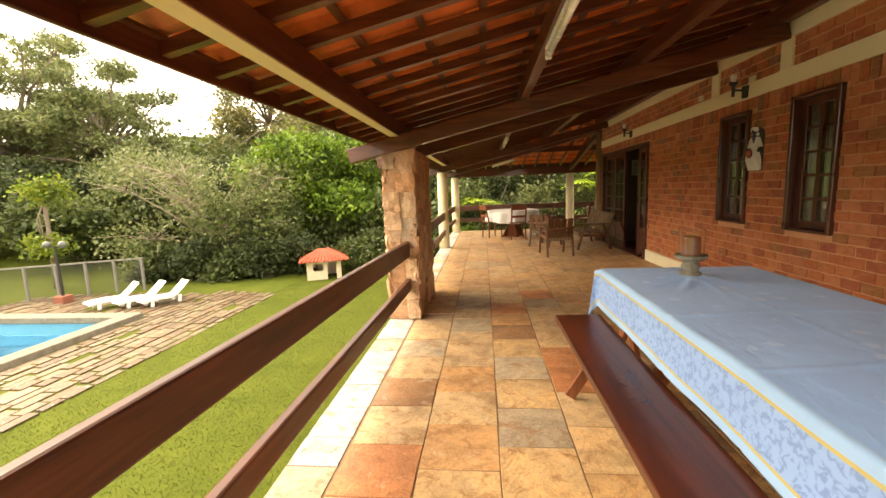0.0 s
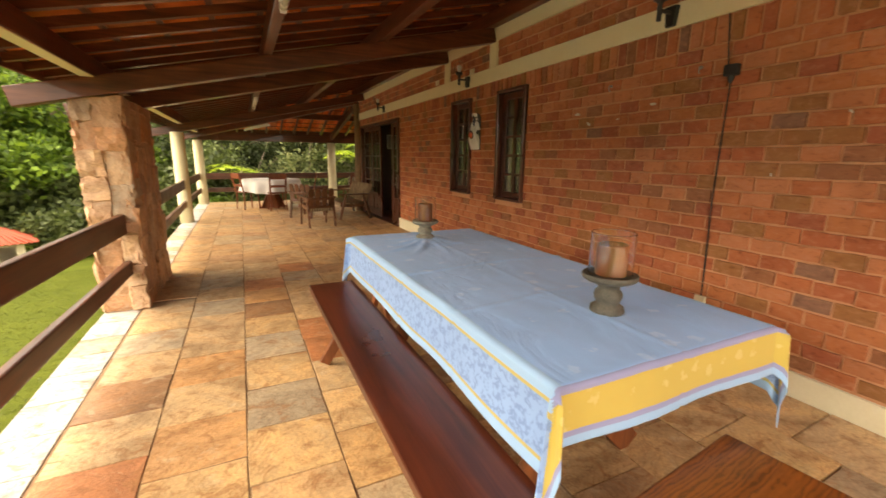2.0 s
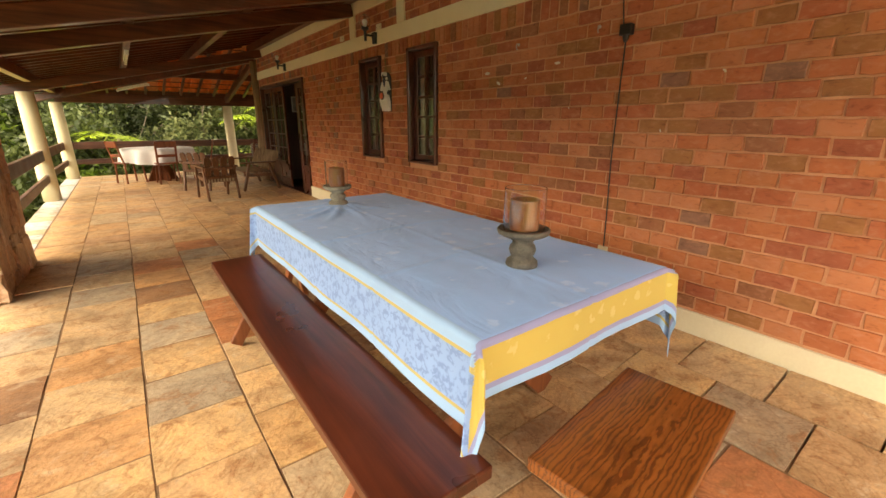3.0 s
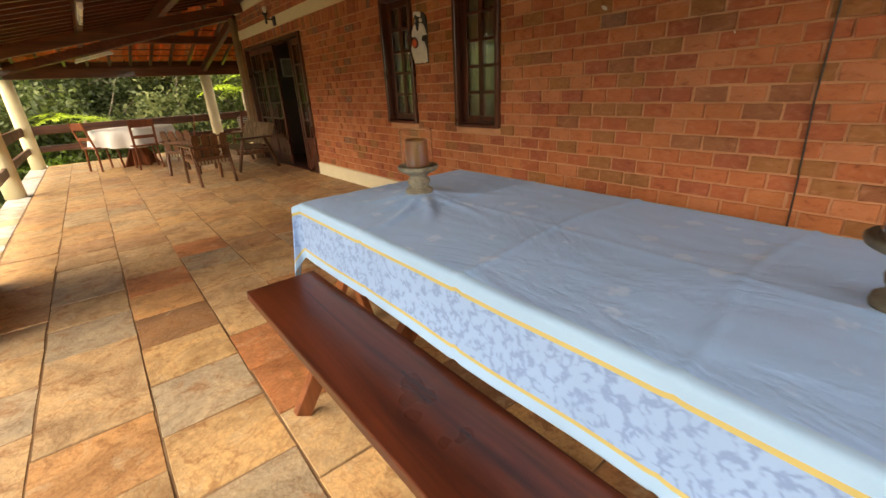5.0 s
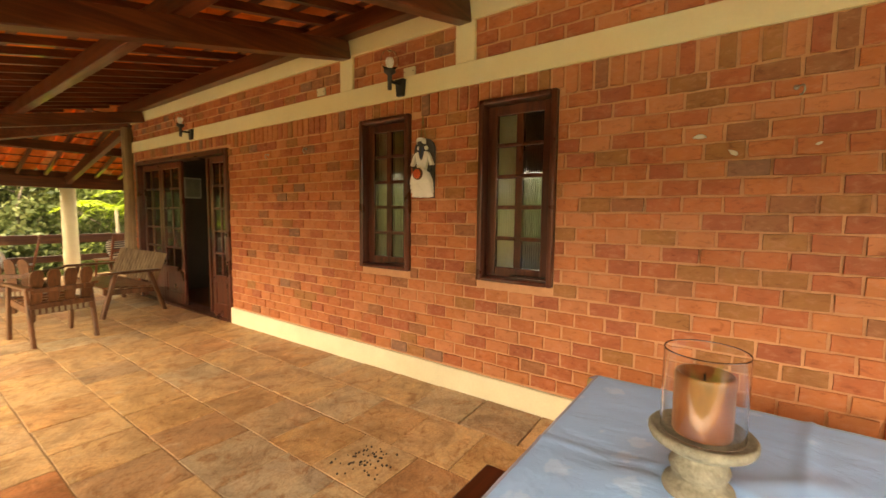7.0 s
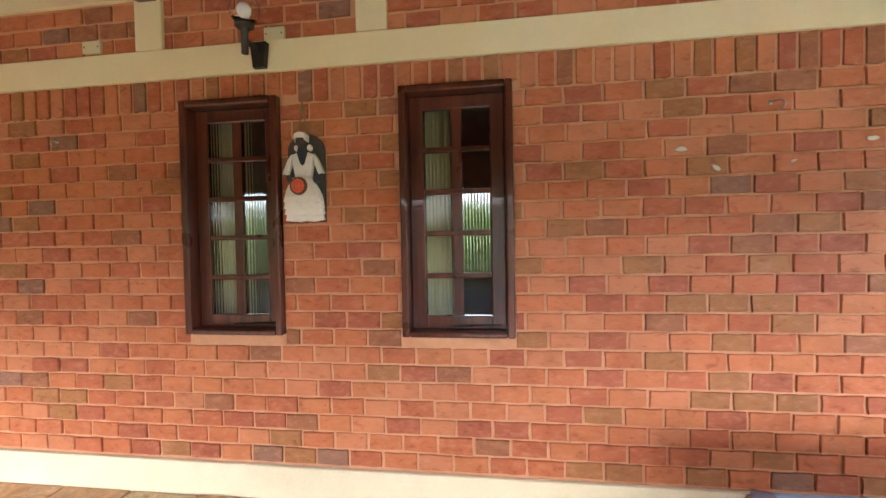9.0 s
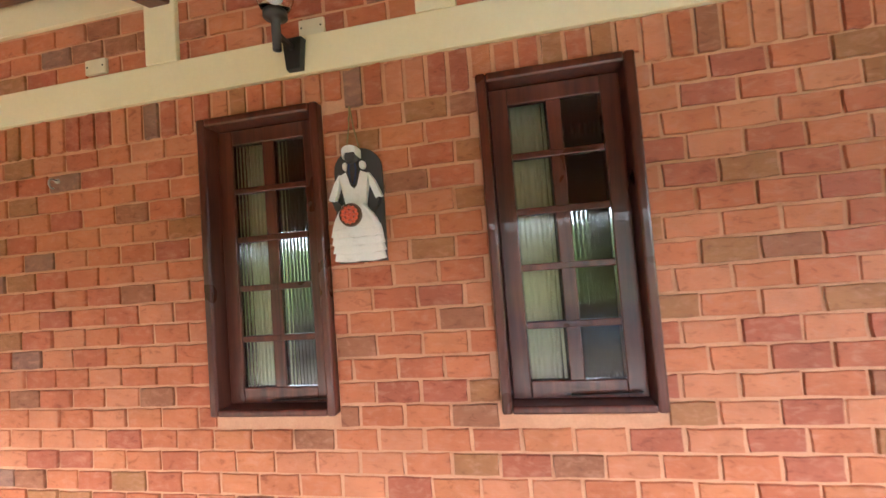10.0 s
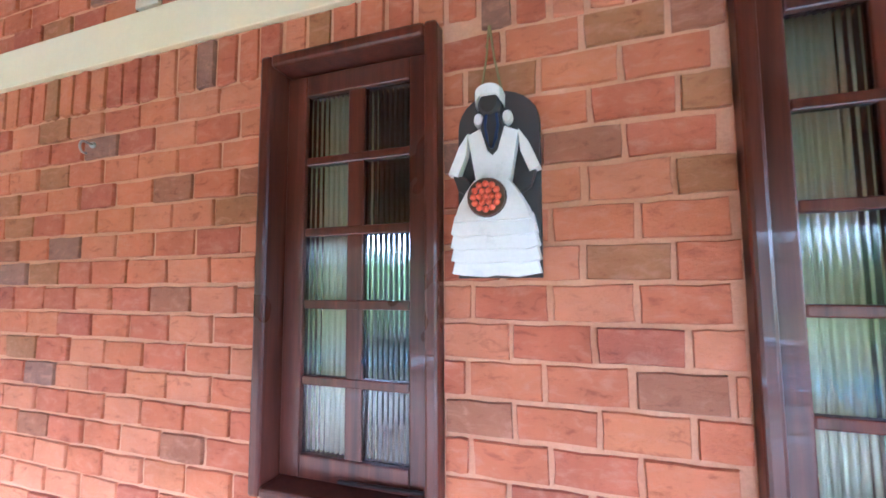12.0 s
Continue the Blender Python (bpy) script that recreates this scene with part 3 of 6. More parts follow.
box(bm, (PX0, PY0, 0), (PX1, PY1, PTOP))
pillar = solid("pillar", bm, M_MORTAR, "broad pillar faced with rough reddish sandstone blocks", "pillar", "structure")


def rough_stone(name, seed):
    rg = random.Random(seed)
    bm = B()
    bmesh.ops.create_cube(bm, size=1.0)
    bmesh.ops.subdivide_edges(bm, edges=bm.edges[:], cuts=2, use_grid_fill=True)
    for v in bm.verts:
        v.co += Vector((rg.uniform(-0.1, 0.1), rg.uniform(-0.1, 0.1), rg.uniform(-0.07, 0.07)))
        for a in range(3):
            others = [abs(v.co[b]) for b in range(3) if b != a]
            if max(others) > 0.42:
                v.co[a] *= 0.93
    return mesh_of(name, bm, M_PILLAR)


PILLAR_STONES = [rough_stone("stone", s) for s in range(6)]
rng = random.Random(8)
for side in range(4):
    span = (PY1 - PY0 if side % 2 else PX1 - PX0) + 0.05
    base = 0.0
    while base < PTOP - 0.03:
        lift = min(rng.uniform(0.36, 0.62), PTOP - base)
        if PTOP - base - lift < 0.12:
            lift = PTOP - base
        count = 2 if span < 0.5 else rng.choice((4, 5))
        cuts = [0.0] + [span * (k + rng.uniform(-0.22, 0.22)) / count for k in range(1, count)] + [span]
        for u0, u1 in zip(cuts, cuts[1:]):
            z = base
            while z < base + lift - 0.01:
                h = min(rng.uniform(0.10, 0.36), base + lift - z)
                if base + lift - z - h < 0.06:
                    h = base + lift - z
                w, c = u1 - u0, (u0 + u1) / 2 - 0.025
                d = rng.uniform(0.05, 0.082)
                st = new("stone", rng.choice(PILLAR_STONES))
                st.parent = pillar
                x = (PX0 + c, PX1 + d / 2 - 0.03, PX0 + c, PX0 - d / 2 + 0.03)[side]
                y = (PY0 - d / 2 + 0.03, PY0 + c, PY1 + d / 2 - 0.03, PY0 + c)[side]
                sc = (d, w * 1.04, h * 1.05) if side % 2 else (w * 1.04, d, h * 1.05)
                st.matrix_world = pose(x, y, z + h / 2, rng.uniform(-5, 5), rng.uniform(-5, 5), rng.uniform(-3, 3)) @ Matrix.Diagonal((*sc, 1))
                z += h
        base += lift


def column(x, y, top, r=0.125):
    bm = B()
    lathe(bm, [(r * 1.02, 0), (r * 1.0, 0.4), (r * 0.97, top * 0.7), (r * 0.95, top - 0.004), (r * 0.9, top)], pose(x, y, 0), 28)
    return solid("column", bm, M_COLUMN, "round cream painted column between wooden rails", "column", "structure", smooth=True)


column(-0.88, 10.1, rafter_z(-0.88) + 0.0)
column(-0.82, 13.70, 1.768)
column(2.80, 13.70, 1.768)
column(6.9, 13.70, 1.768)
column(-0.90, -0.6, rafter_z(-0.90))

bm = B()
tube(bm, [(2.90, 10.78, 0), (2.89, 10.79, 0.8), (2.91, 10.78, 1.6), (2.90, 10.77, 2.63)], [0.085, 0.08, 0.075, 0.075], 12)
solid("corner_post", bm, M_GREYWOOD, "weathered round log post at the corner of the house", "post", "structure", smooth=True)


def rail(a, b, za, zb, label, mats, wide=0.055):
    bm = B()
    beam(bm, (*a, (za + zb) / 2), (*b, (za + zb) / 2), wide, zb - za, 0.012)
    return solid("rail", bm, mats, label, "railing", "structure", "veranda rails")


RAIL_LABEL = "heavy brown wooden rail board between pillars"
for lo, hi, near_x in ((0.692, 0.865, -1.04), (0.330, 0.455, -0.865)):
    rail((near_x, -2.5), (-0.745, 4.53), lo, hi, RAIL_LABEL, M_RAIL)
    rail((-0.81, 5.69), (-0.86, 9.98), lo, hi, RAIL_LABEL, M_RAIL)
    rail((-0.88, 10.22), (-0.86, 13.62), lo, hi, RAIL_LABEL, M_RAIL)
    rail((-0.74, 13.74), (2.69, 13.74), lo, hi, RAIL_LABEL, M_RAIL_X)
    rail((2.91, 13.74), (6.80, 13.74), lo, hi, RAIL_LABEL, M_RAIL_X)

# ---- windows and door ----


def reeded_pane(name, w, h, parent, y, z, x, pitch=0.0155):
    """A pane with vertical ribs on its face; local y across, z up."""
    bm = B()
    ribs = max(3, round(w / pitch))
    n = ribs * 10
    f, bk = [], []
    for i in range(n + 1):
        u = -w / 2 + w * i / n
        d = 0.0045 * abs(math.cos(math.pi * ribs * i / n))
        f.append((bm.verts.new((-0.003 - d, u, -h / 2)), bm.verts.new((-0.003 - d, u, h / 2))))
        bk.append((bm.verts.new((0.003, u, -h / 2)), bm.verts.new((0.003, u, h / 2))))
    for i in range(n):
        bm.faces.new((f[i][0], f[i + 1][0], f[i + 1][1], f[i][1]))
        bm.faces.new((bk[i][0], bk[i][1], bk[i + 1][1], bk[i + 1][0]))
        bm.faces.new((f[i][0], bk[i][0], bk[i + 1][0], f[i + 1][0]))
        bm.faces.new((f[i][1], f[i + 1][1], bk[i + 1][1], bk[i][1]))
    for k in (0, n):
        bm.faces.new((f[k][0], f[k][1], bk[k][1], bk[k][0]))
    me = mesh_of(name, bm, M_REED)
    ob = new(name, me)
    ob.parent = parent
    ob.location = (x, y, z)
    ob.visible_shadow = False
    return ob


def window(index, ya, yb):
    yc = (ya + yb) / 2
    w = thing(f"window_{index}", "narrow varnished wooden window with ten reeded glass panes", "window", kind="structure")
    bm = B()
    xf, xb, t = WALL_X - 0.036, WALL_X + 0.17, 0.036
    for lo, hi in (((xf, ya, W_LOW), (xb, ya + t, W_TOP)), ((xf, yb - t, W_LOW), (xb, yb, W_TOP)), ((xf, ya + t, W_TOP - t), (xb, yb - t, W_TOP)), ((xf, ya + t, W_LOW), (xb, yb - t, W_LOW + t * 0.8))):
        box(bm, lo, hi, None, 0.009)
    part("window_frame", bm, M_FRAME, w)
    sash = B()
    sx, sxb = WALL_X + 0.040, WALL_X + 0.078
    a, b = ya + t + 0.003, yb - t - 0.003
    low, top = 0.927, W_TOP - t - 0.003
    ped, stile = 0.026, 0.166
    for lo, hi in (((a, low), (yc - stile, top)), ((yc + stile, low), (b, top)), ((yc - stile, 2.016), (yc + stile, top)), ((yc - stile, low), (yc + stile, 0.992))):
        box(sash, (sx, lo[0], lo[1]), (sxb, hi[0], hi[1]), None, 0.005)
    sash_ob = part("sash", sash, M_FRAME, w)
    rows = [(0.992, 1.178), (1.204, 1.390), (1.416, 1.597), (1.623, 1.806), (1.832, 2.016)]
    bars = B()
    for (_, p), (q, _) in zip(rows, rows[1:]):
        box(bars, (sx + 0.004, yc - stile + 0.001, p), (sxb - 0.004, yc + stile - 0.001, q), None, 0.004)
    box(bars, (sx + 0.006, yc - ped, low + 0.02), (sxb - 0.006, yc + ped, top - 0.02), None, 0.004)
    part("glazing_bars", bars, M_FRAME, w)
    for p, q in rows:
        for s in (-1, 1):
            reeded_pane("pane", stile - ped, q - p, w, yc + s * (stile + ped) / 2, (p + q) / 2, sx + 0.022)
    stay = B()
    tube(stay, [(sx - 0.012, yc - 0.21, W_LOW + 0.052), (sx - 0.012, yc + 0.03, W_LOW + 0.046)], 0.005, 6)
    part("stay_bar", stay, M_BLACK, w, "dark metal window stay")
    return w


for i, (ya, yb) in enumerate(WINDOWS):
    window(i + 1, ya, yb)


def curtain(ya, yb, za, zb, x, seed):
    rg = random.Random(seed)
    bm = B()
    n = 40
    ph = [rg.uniform(0, 6) for _ in range(3)]
    rows = []
    for z in (za, (za + zb) / 2, zb):
        rows.append([bm.verts.new((x + 0.022 * math.sin(34 * u * (yb - ya) + ph[0]) + 0.01 * math.sin(75 * u * (yb - ya) + ph[1]), ya + (yb - ya) * u, z)) for u in [i / n for i in range(n + 1)]])
    for p, q in zip(rows, rows[1:]):
        for k in range(n):
            bm.faces.new((p[k], p[k + 1], q[k + 1], q[k]))
    ob = solid("curtain", bm, M_CURTAIN, "pale yellow gathered curtain behind the glass", "curtain", smooth=True)
    sol = ob.modifiers.new("thick", "SOLIDIFY")
    sol.thickness = 0.004
    rod = B()
    tube(rod, [(x, yb - 0.475, zb), (x, yb + 0.004, zb)], 0.007, 8)
    part("curtain_rod", rod, M_FRAME, ob)
    return ob


curtain(5.325, 5.528, 0.94, 2.07, WALL_X + 0.125, 1)
curtain(4.150, 4.355, 0.94, 2.07, WALL_X + 0.125, 2)

DX = WALL_X + 0.045


def door_leaf(parent, ya, yb, name="door_leaf"):
    """A glazed leaf: two columns of panes over a panelled foot."""
    t, st = 0.04, 0.075
    zb, zt = 0.03, 2.03
    leaf = B()
    yc = (ya + yb) / 2
    for lo, hi in (((ya, zb), (ya + st, zt)), ((yb - st, zb), (yb, zt)), ((ya + st, zt - 0.085), (yb - st, zt)), ((ya + st, zb), (yb - st, zb + 0.16))):
        box(leaf, (DX, lo[0], lo[1]), (DX + t, hi[0], hi[1]), None, 0.005)
    box(leaf, (DX, ya + st, 0.46), (DX + t, yb - st, 0.55), None, 0.005)
    ob = part(name, leaf, M_FRAME, parent)
    bm = B()
    box(bm, (DX + 0.01, ya + st, zb + 0.16), (DX + t - 0.01, yb - st, 0.46), None, 0.012)
    part("foot_panel", bm, M_FRAME, ob)
    bars = B()
    rows = [0.55 + (1.945 - 0.55) * k / 5 for k in range(6)]
    for z in rows[1:-1]:
        box(bars, (DX + 0.005, ya + st, z - 0.013), (DX + t - 0.005, yb - st, z + 0.013), None, 0.003)
    box(bars, (DX + 0.007, yc - 0.015, 0.55), (DX + t - 0.007, yc + 0.015, 1.945), None, 0.003)
    part("glazing_bars", bars, M_FRAME, ob)
    for p, q in zip(rows, rows[1:]):
        for u, v in ((ya + st, yc - 0.015), (yc + 0.015, yb - st)):
            bm = B()
            box(bm, (DX + 0.018, u, p + 0.013 if p > 0.6 else p), (DX + 0.023, v, q - 0.013 if q < 1.9 else q))
            g = part("pane", bm, M_DOORGLASS, ob)
            g.visible_shadow = False
    return ob


M_DOORGLASS = glass_material("door_glass", (0.92, 0.97, 0.92))
door = thing("door_1", "dark wooden French door with one folding leaf open", "door", kind="structure")
bm = B()
jx0, jx1 = WALL_X - 0.03, WALL_X + 0.15
box(bm, (jx0, DOOR[0], 0), (jx1, DOOR[0] + 0.07, DOOR[2]), None, 0.008)
box(bm, (jx0, DOOR[1] - 0.07, 0), (jx1, DOOR[1], DOOR[2]), None, 0.008)
box(bm, (jx0, DOOR[0] + 0.07, DOOR[2] - 0.055), (jx1, DOOR[1] - 0.07, DOOR[2]), None, 0.008)
part("door_frame", bm, M_FRAME, door)
bm = B()
box(bm, (WALL_X - 0.02, DOOR[0] + 0.07, 0.0), (WALL_BACK, DOOR[1] - 0.07, 0.028), None, 0.006)
part("threshold", bm, M_FRAME, door)
door_leaf(door, 7.875, 8.36)
door_leaf(door, 9.17, 9.83)
door_leaf(door, 9.835, 10.485)
leaf = door_leaf(door, 8.505, 9.165)
piv = Vector((DX + 0.05, 8.505, 0))
leaf.matrix_world = Matrix.Translation(piv) @ pose(0, 0, 0, 0, 0, -86) @ Matrix.Translation(-piv)
bm = B()
beam(bm, (DX - 0.03, 8.32, 1.02), (DX - 0.03, 8.32, 1.14), 0.02, 0.02, 0.005, (0, 1, 0))
part("door_handle", bm, M_BLACK, door, "dark metal handle")

# inside: a framed picture glimpsed through the door
pic = thing("wall_picture", "small framed pale picture on the inner wall", "picture", pose(3.76, WALL_END - 0.103, 1.745, 0, 0, 90))
bm = B()
box(bm, (-0.03, -0.14, -0.175), (0.0, 0.14, 0.175), None, 0.008)
part("picture_frame", bm, M_WHITE, pic)
bm = B()
box(bm, (-0.034, -0.115, -0.15), (-0.028, 0.115, 0.15))
part("print", bm, surface("faded_print", (0.25, 0.24, 0.22), (0.55, 0.52, 0.46), 9, 40, 0.6, 0.05), pic)

# ---- dining table ----
TX0, TX1, TY0, TY1, TZ = 0.955, 2.0, 0.915, 3.295, 0.758
table = thing("trestle_table", "long wooden trestle table under a blue cloth", "table")
bm = B()
for k in range(4):
    w = (TX1 - TX0 - 0.03) / 4
    box(bm, (TX0 + 0.015 + k * w + 0.002, TY0 + 0.015, TZ - 0.045), (TX0 + 0.015 + (k + 1) * w - 0.002, TY1 - 0.015, TZ - 0.002), None, 0.004)
part("tabletop", bm, M_BENCH, table)
for y in (TY0 + 0.42, TY1 - 0.42):
    for s in (-1, 1):
        bm = B()
        xc = (TX0 + TX1) / 2
        beam(bm, (xc + s * 0.36, y + 0.025 * s, 0.012), (xc - s * 0.30, y + 0.025 * s, TZ - 0.05), 0.045, 0.12, 0.006)
        part("leg", bm, M_LEG, table)
bm = B()
beam(bm, ((TX0 + TX1) / 2, TY0 + 0.42, 0.36), ((TX0 + TX1) / 2, TY1 - 0.42, 0.36), 0.05, 0.10, 0.006)
part("stretcher", bm, M_LEG, table)


def fabric(name, colour, other=None, motif=None, scale=26.0, lo=0.5, hi=0.56, stretch=None):
    m, n, l, b = material(name, 0.85, spec=0.15)
    b.inputs["Sheen Weight"].default_value = 0.15
    weave = noise_node(n, l, 700, 2, 0.5, None, False)
    fade = noise_node(n, l, 3, 3, 0.5, None, False)
    c = mix(n, l, "MULTIPLY", 0.5, colour, ramp_into(n, l, fade.outputs[0], [(0.3, (0.85, 0.85, 0.88)), (0.7, (1.1, 1.1, 1.1))]))
    if motif == "leaves":
        v = n.new("ShaderNodeTexVoronoi")
        v.feature = "DISTANCE_TO_EDGE"
        v.inputs["Scale"].default_value = scale
        wob = noise_node(n, l, 14, 3, 0.6, None, False)
        g = n.new("ShaderNodeNewGeometry")
        add = mix(n, l, "ADD", 0.12, g.outputs["Position"], wob.outputs[1])
        l.new(add, v.inputs["Vector"])
        sp = noise_node(n, l, 30, 2, 0.5, None, False)
        mask = mix(n, l, "MULTIPLY", 1.0, ramp_into(n, l, v.outputs["Distance"], [(0.06, (1, 1, 1)), (0.16, (0, 0, 0))]), ramp_into(n, l, sp.outputs[0], [(0.44, (0, 0, 0)), (0.52, (1, 1, 1))]))
        c = mix(n, l, "MIX", mask, c, other)
    elif motif == "butterflies":
        v = n.new("ShaderNodeTexVoronoi")
        v.inputs["Scale"].default_value = scale
        v.inputs["Randomness"].default_value = 0.55
        wob = noise_node(n, l, 38, 2, 0.5, None, False)
        g = n.new("ShaderNodeNewGeometry")
        add = mix(n, l, "ADD", 0.05, g.outputs["Position"], wob.outputs[1])
        l.new(add, v.inputs["Vector"])
        c = mix(n, l, "MIX", ramp_into(n, l, v.outputs["Distance"], [(lo, (0.55, 0.55, 0.55)), (hi, (0, 0, 0))]), c, other)
    l.new(c, b.inputs["Base Color"])
    relief(n, l, b, weave.outputs[0], 0.15, 0.001)
    if stretch:
        b.inputs["Roughness"].default_value = 0.55
        b.inputs["Specular IOR Level"].default_value = 0.4
        rumple = noise_node(n, l, 1.0, 5, 0.55, stretch, False, 0.7)
        ridge = ramp_into(n, l, rumple.outputs[0], [(0.40, (0, 0, 0)), (0.48, (0.8, 0.8, 0.8)), (0.53, (0.9, 0.9, 0.9)), (0.62, (0.2, 0.2, 0.2))])
        relief(n, l, b, mix(n, l, "MIX", 0.1, ridge, weave.outputs[0]), 0.30, 0.014)
    return m


# top coloured lighter than the leaf-print sides, making up for its weaker light
M_CL_TOP = fabric("cloth_top", (0.24, 0.45, 0.82), (0.42, 0.60, 0.885), "butterflies", 7.5, 0.20, 0.27, (2.6, 1.5, 2))
# pale blue of the hem; along the tabletop it paints light on the fold
M_CL_HEM_LIT_FOLD = fabric("cloth_hem_and_lit_fold", (0.27, 0.45, 0.70))
M_CL_YELLOW_LINE = fabric("cloth_yellow_line", (0.43, 0.365, 0.15))
M_CL_LEAVES = fabric("cloth_leaf_print", (0.225, 0.365, 0.64), (0.155, 0.255, 0.50), "leaves", 24)
M_CL_YELLOW = fabric("cloth_yellow", (0.49, 0.38, 0.10), (0.60, 0.52, 0.24), "butterflies", 13, 0.2, 0.3)
M_CL_LILAC = fabric("cloth_lilac", (0.25, 0.27, 0.47))


def tablecloth():
    du, dv = 0.285, 0.190
    us = np.concatenate([np.linspace(TX0 - du, TX0, 44), np.linspace(TX0, TX1, 74)[1:-1], np.linspace(TX1, TX1 + du, 44)])
    vs = np.concatenate([np.linspace(TY0 - dv, TY0, 40), np.linspace(TY0, TY1, 170)[1:-1], np.linspace(TY1, TY1 + dv, 40)])
    verts = []
    cand = [(1.523, 1.287), (1.42, 2.94)]

    def creases(x, y):
        z = 0.0
        for (cx, cy), k in zip(cand, (0.12, 1.0)):
            d = math.hypot(x - cx, y - cy)
            a = math.atan2(y - cy, x - cx)
            for ang, wd, amp, at in ((-2.42, 0.020, 0.014, 0.26), (-2.02, 0.024, 0.016, 0.24), (-1.55, 0.022, 0.009, 0.30), (-2.85, 0.02, 0.007, 0.2), (-0.75, 0.03, 0.008, 0.22), (2.75, 0.028, 0.006, 0.22)):
                da = (a - ang + 0.5 * (d - at) + math.pi) % (2 * math.pi) - math.pi
                z += k * amp * math.exp(-(d * da / wd) ** 2) * math.exp(-((d - at) / 0.16) ** 2)
        z += 0.0035 * noise.noise((x * 5, y * 2.2, 1.7)) + 0.002 * noise.noise((x * 14, y * 6, 4.1))
        for fy, amp in ((1.55, 0.005), (2.15, 0.0075), (2.72, 0.005)):
            z += amp * math.exp(-((y - fy - 0.03 * math.sin(x * 5)) / 0.012) ** 2)
        z += 0.005 * math.exp(-((x - 1.47 - 0.01 * math.sin(y * 3)) / 0.010) ** 2)
        d2 = math.hypot(x - 1.42, y - 2.94)
        z += 0.020 * (1.0 if d2 < 0.08 else math.exp(-((d2 - 0.08) / 0.09) ** 2))
        return max(z, -0.002)

    for v in vs:
        for u in us:
            x, y = min(max(u, TX0), TX1), min(max(v, TY0), TY1)
            ou, ov = u - x, v - y
            a, c = abs(ou), abs(ov)
            r = 0.012
            z = TZ + 0.006 + creases(x, y)
            if a > 0 or c > 0:
                drop = a + c if min(a, c) == 0 else math.hypot(a, c) + 0.35 * min(a, c)
                edge_wave = (noise.noise((u * 3.1, v * 2.1, 0.3)) * 0.5 + 0.35 * math.sin(v * 6.3 + 1) * (c == 0) + 0.5 * math.sin(u * 10.5 + 0.5) * (a == 0))
                flare = 0.010 + 0.045 * drop + 0.024 * drop / 0.28 * edge_wave
                sx = (1 if ou > 0 else -1) if a > 0 else 0
                sy = (1 if ov > 0 else -1) if c > 0 else 0
                k = min(a, c) / (max(a, c) + 1e-9)
                if sx and sy:
                    t = math.atan2(c, a) / (math.pi / 2)
                    out = 0.025 + 0.50 * math.sin(math.pi * t) * min(a, c) + 0.10 * math.sin(3 * math.pi * t) * min(a, c)
                    x += sx * (out * (1 - t) + 0.012) * (1 + 0.3 * math.sin(9 * t))
                    y += sy * (out * t + 0.012) * (1 + 0.3 * math.cos(7 * t))
                    z -= drop * 1.06
                else:
                    x += sx * max(0.006, flare)
                    y += sy * max(0.006, flare)
                    z -= drop * (0.985 - 0.05 * edge_wave * drop)
            verts.append((x, y, z))
    faces, idx = [], []
    nu = len(us)
    uc, vc = (us[1:] + us[:-1]) / 2, (vs[1:] + vs[:-1]) / 2
    for j in range(len(vs) - 1):
        for i in range(nu - 1):
            p = j * nu + i
            faces.append((p, p + 1, p + 1 + nu, p + nu))
            a = max(TX0 - uc[i], uc[i] - TX1)
            c = max(TY0 - vc[j], vc[j] - TY1)
            if c > 0 and c * du >= a * dv:
                e = c / dv
                idx.append(5 if e < 0.11 else 4 if e < 0.74 else 5 if e < 0.84 else 1)
            elif a > 0:
                e = a / du
                # first pale band is the fold's highlight put in as colour, last is the hem
                idx.append(1 if e < 0.13 else 2 if e < 0.185 else 3 if e < 0.82 else 2 if e < 0.865 else 1)
            elif a > -0.012:
                idx.append(1)
            else:
                idx.append(0)
    me = bpy.data.meshes.new("tablecloth")
    me.from_pydata(verts, [], faces)
    for m in (M_CL_TOP, M_CL_HEM_LIT_FOLD, M_CL_YELLOW_LINE, M_CL_LEAVES, M_CL_YELLOW, M_CL_LILAC):
        me.materials.append(m)
    me.polygons.foreach_set("material_index", idx)
    me.shade_smooth()
    ob = tagged(new("tablecloth", me), "blue printed tablecloth with yellow end borders on the long table", "tablecloth")
    sol = ob.modifiers.new("thick", "SOLIDIFY")
    sol.thickness, sol.offset = 0.002, 1
    return ob


tablecloth()


def bench(name, m, wide, long, label, mat, overhang=0.28, tall=0.44, axis="y"):
    """A plank on two splayed plank trestles; long along local y."""
    ob = thing(name, label, "bench", m, "benches round the long table")
    bm = B()
    box(bm, (-wide / 2, -long / 2, tall - 0.045), (wide / 2, long / 2, tall), None, 0.006)
    part("seat", bm, mat, ob)
    for s in (-1, 1):
        y = s * (long / 2 - overhang)
        for k in (-1, 1):
            bm = B()
            beam(bm, (k * (wide / 2 - 0.015), y + 0.02 * k, 0.02), (-k * wide * 0.25, y + 0.02 * k, tall - 0.05), 0.04, 0.07, 0.005)
            part("leg", bm, M_LEG, ob)
    bm = B()
    beam(bm, (0, -long / 2 + overhang, tall * 0.52), (0, long / 2 - overhang, tall * 0.52), 0.04, 0.06, 0.005)
    part("stretcher", bm, M_LEG, ob)
    return ob


bench("long_bench", pose(0.765, 2.01, 0), 0.325, 2.40, "long dark red varnished wooden bench beside the table", M_BENCH, 0.42)
m, n, l, b = material("short_bench_wood", 0.3, coat=0.15, spec=0.4)
rings = n.new("ShaderNodeTexWave")
rings.wave_type, rings.rings_direction = "RINGS", "Y"
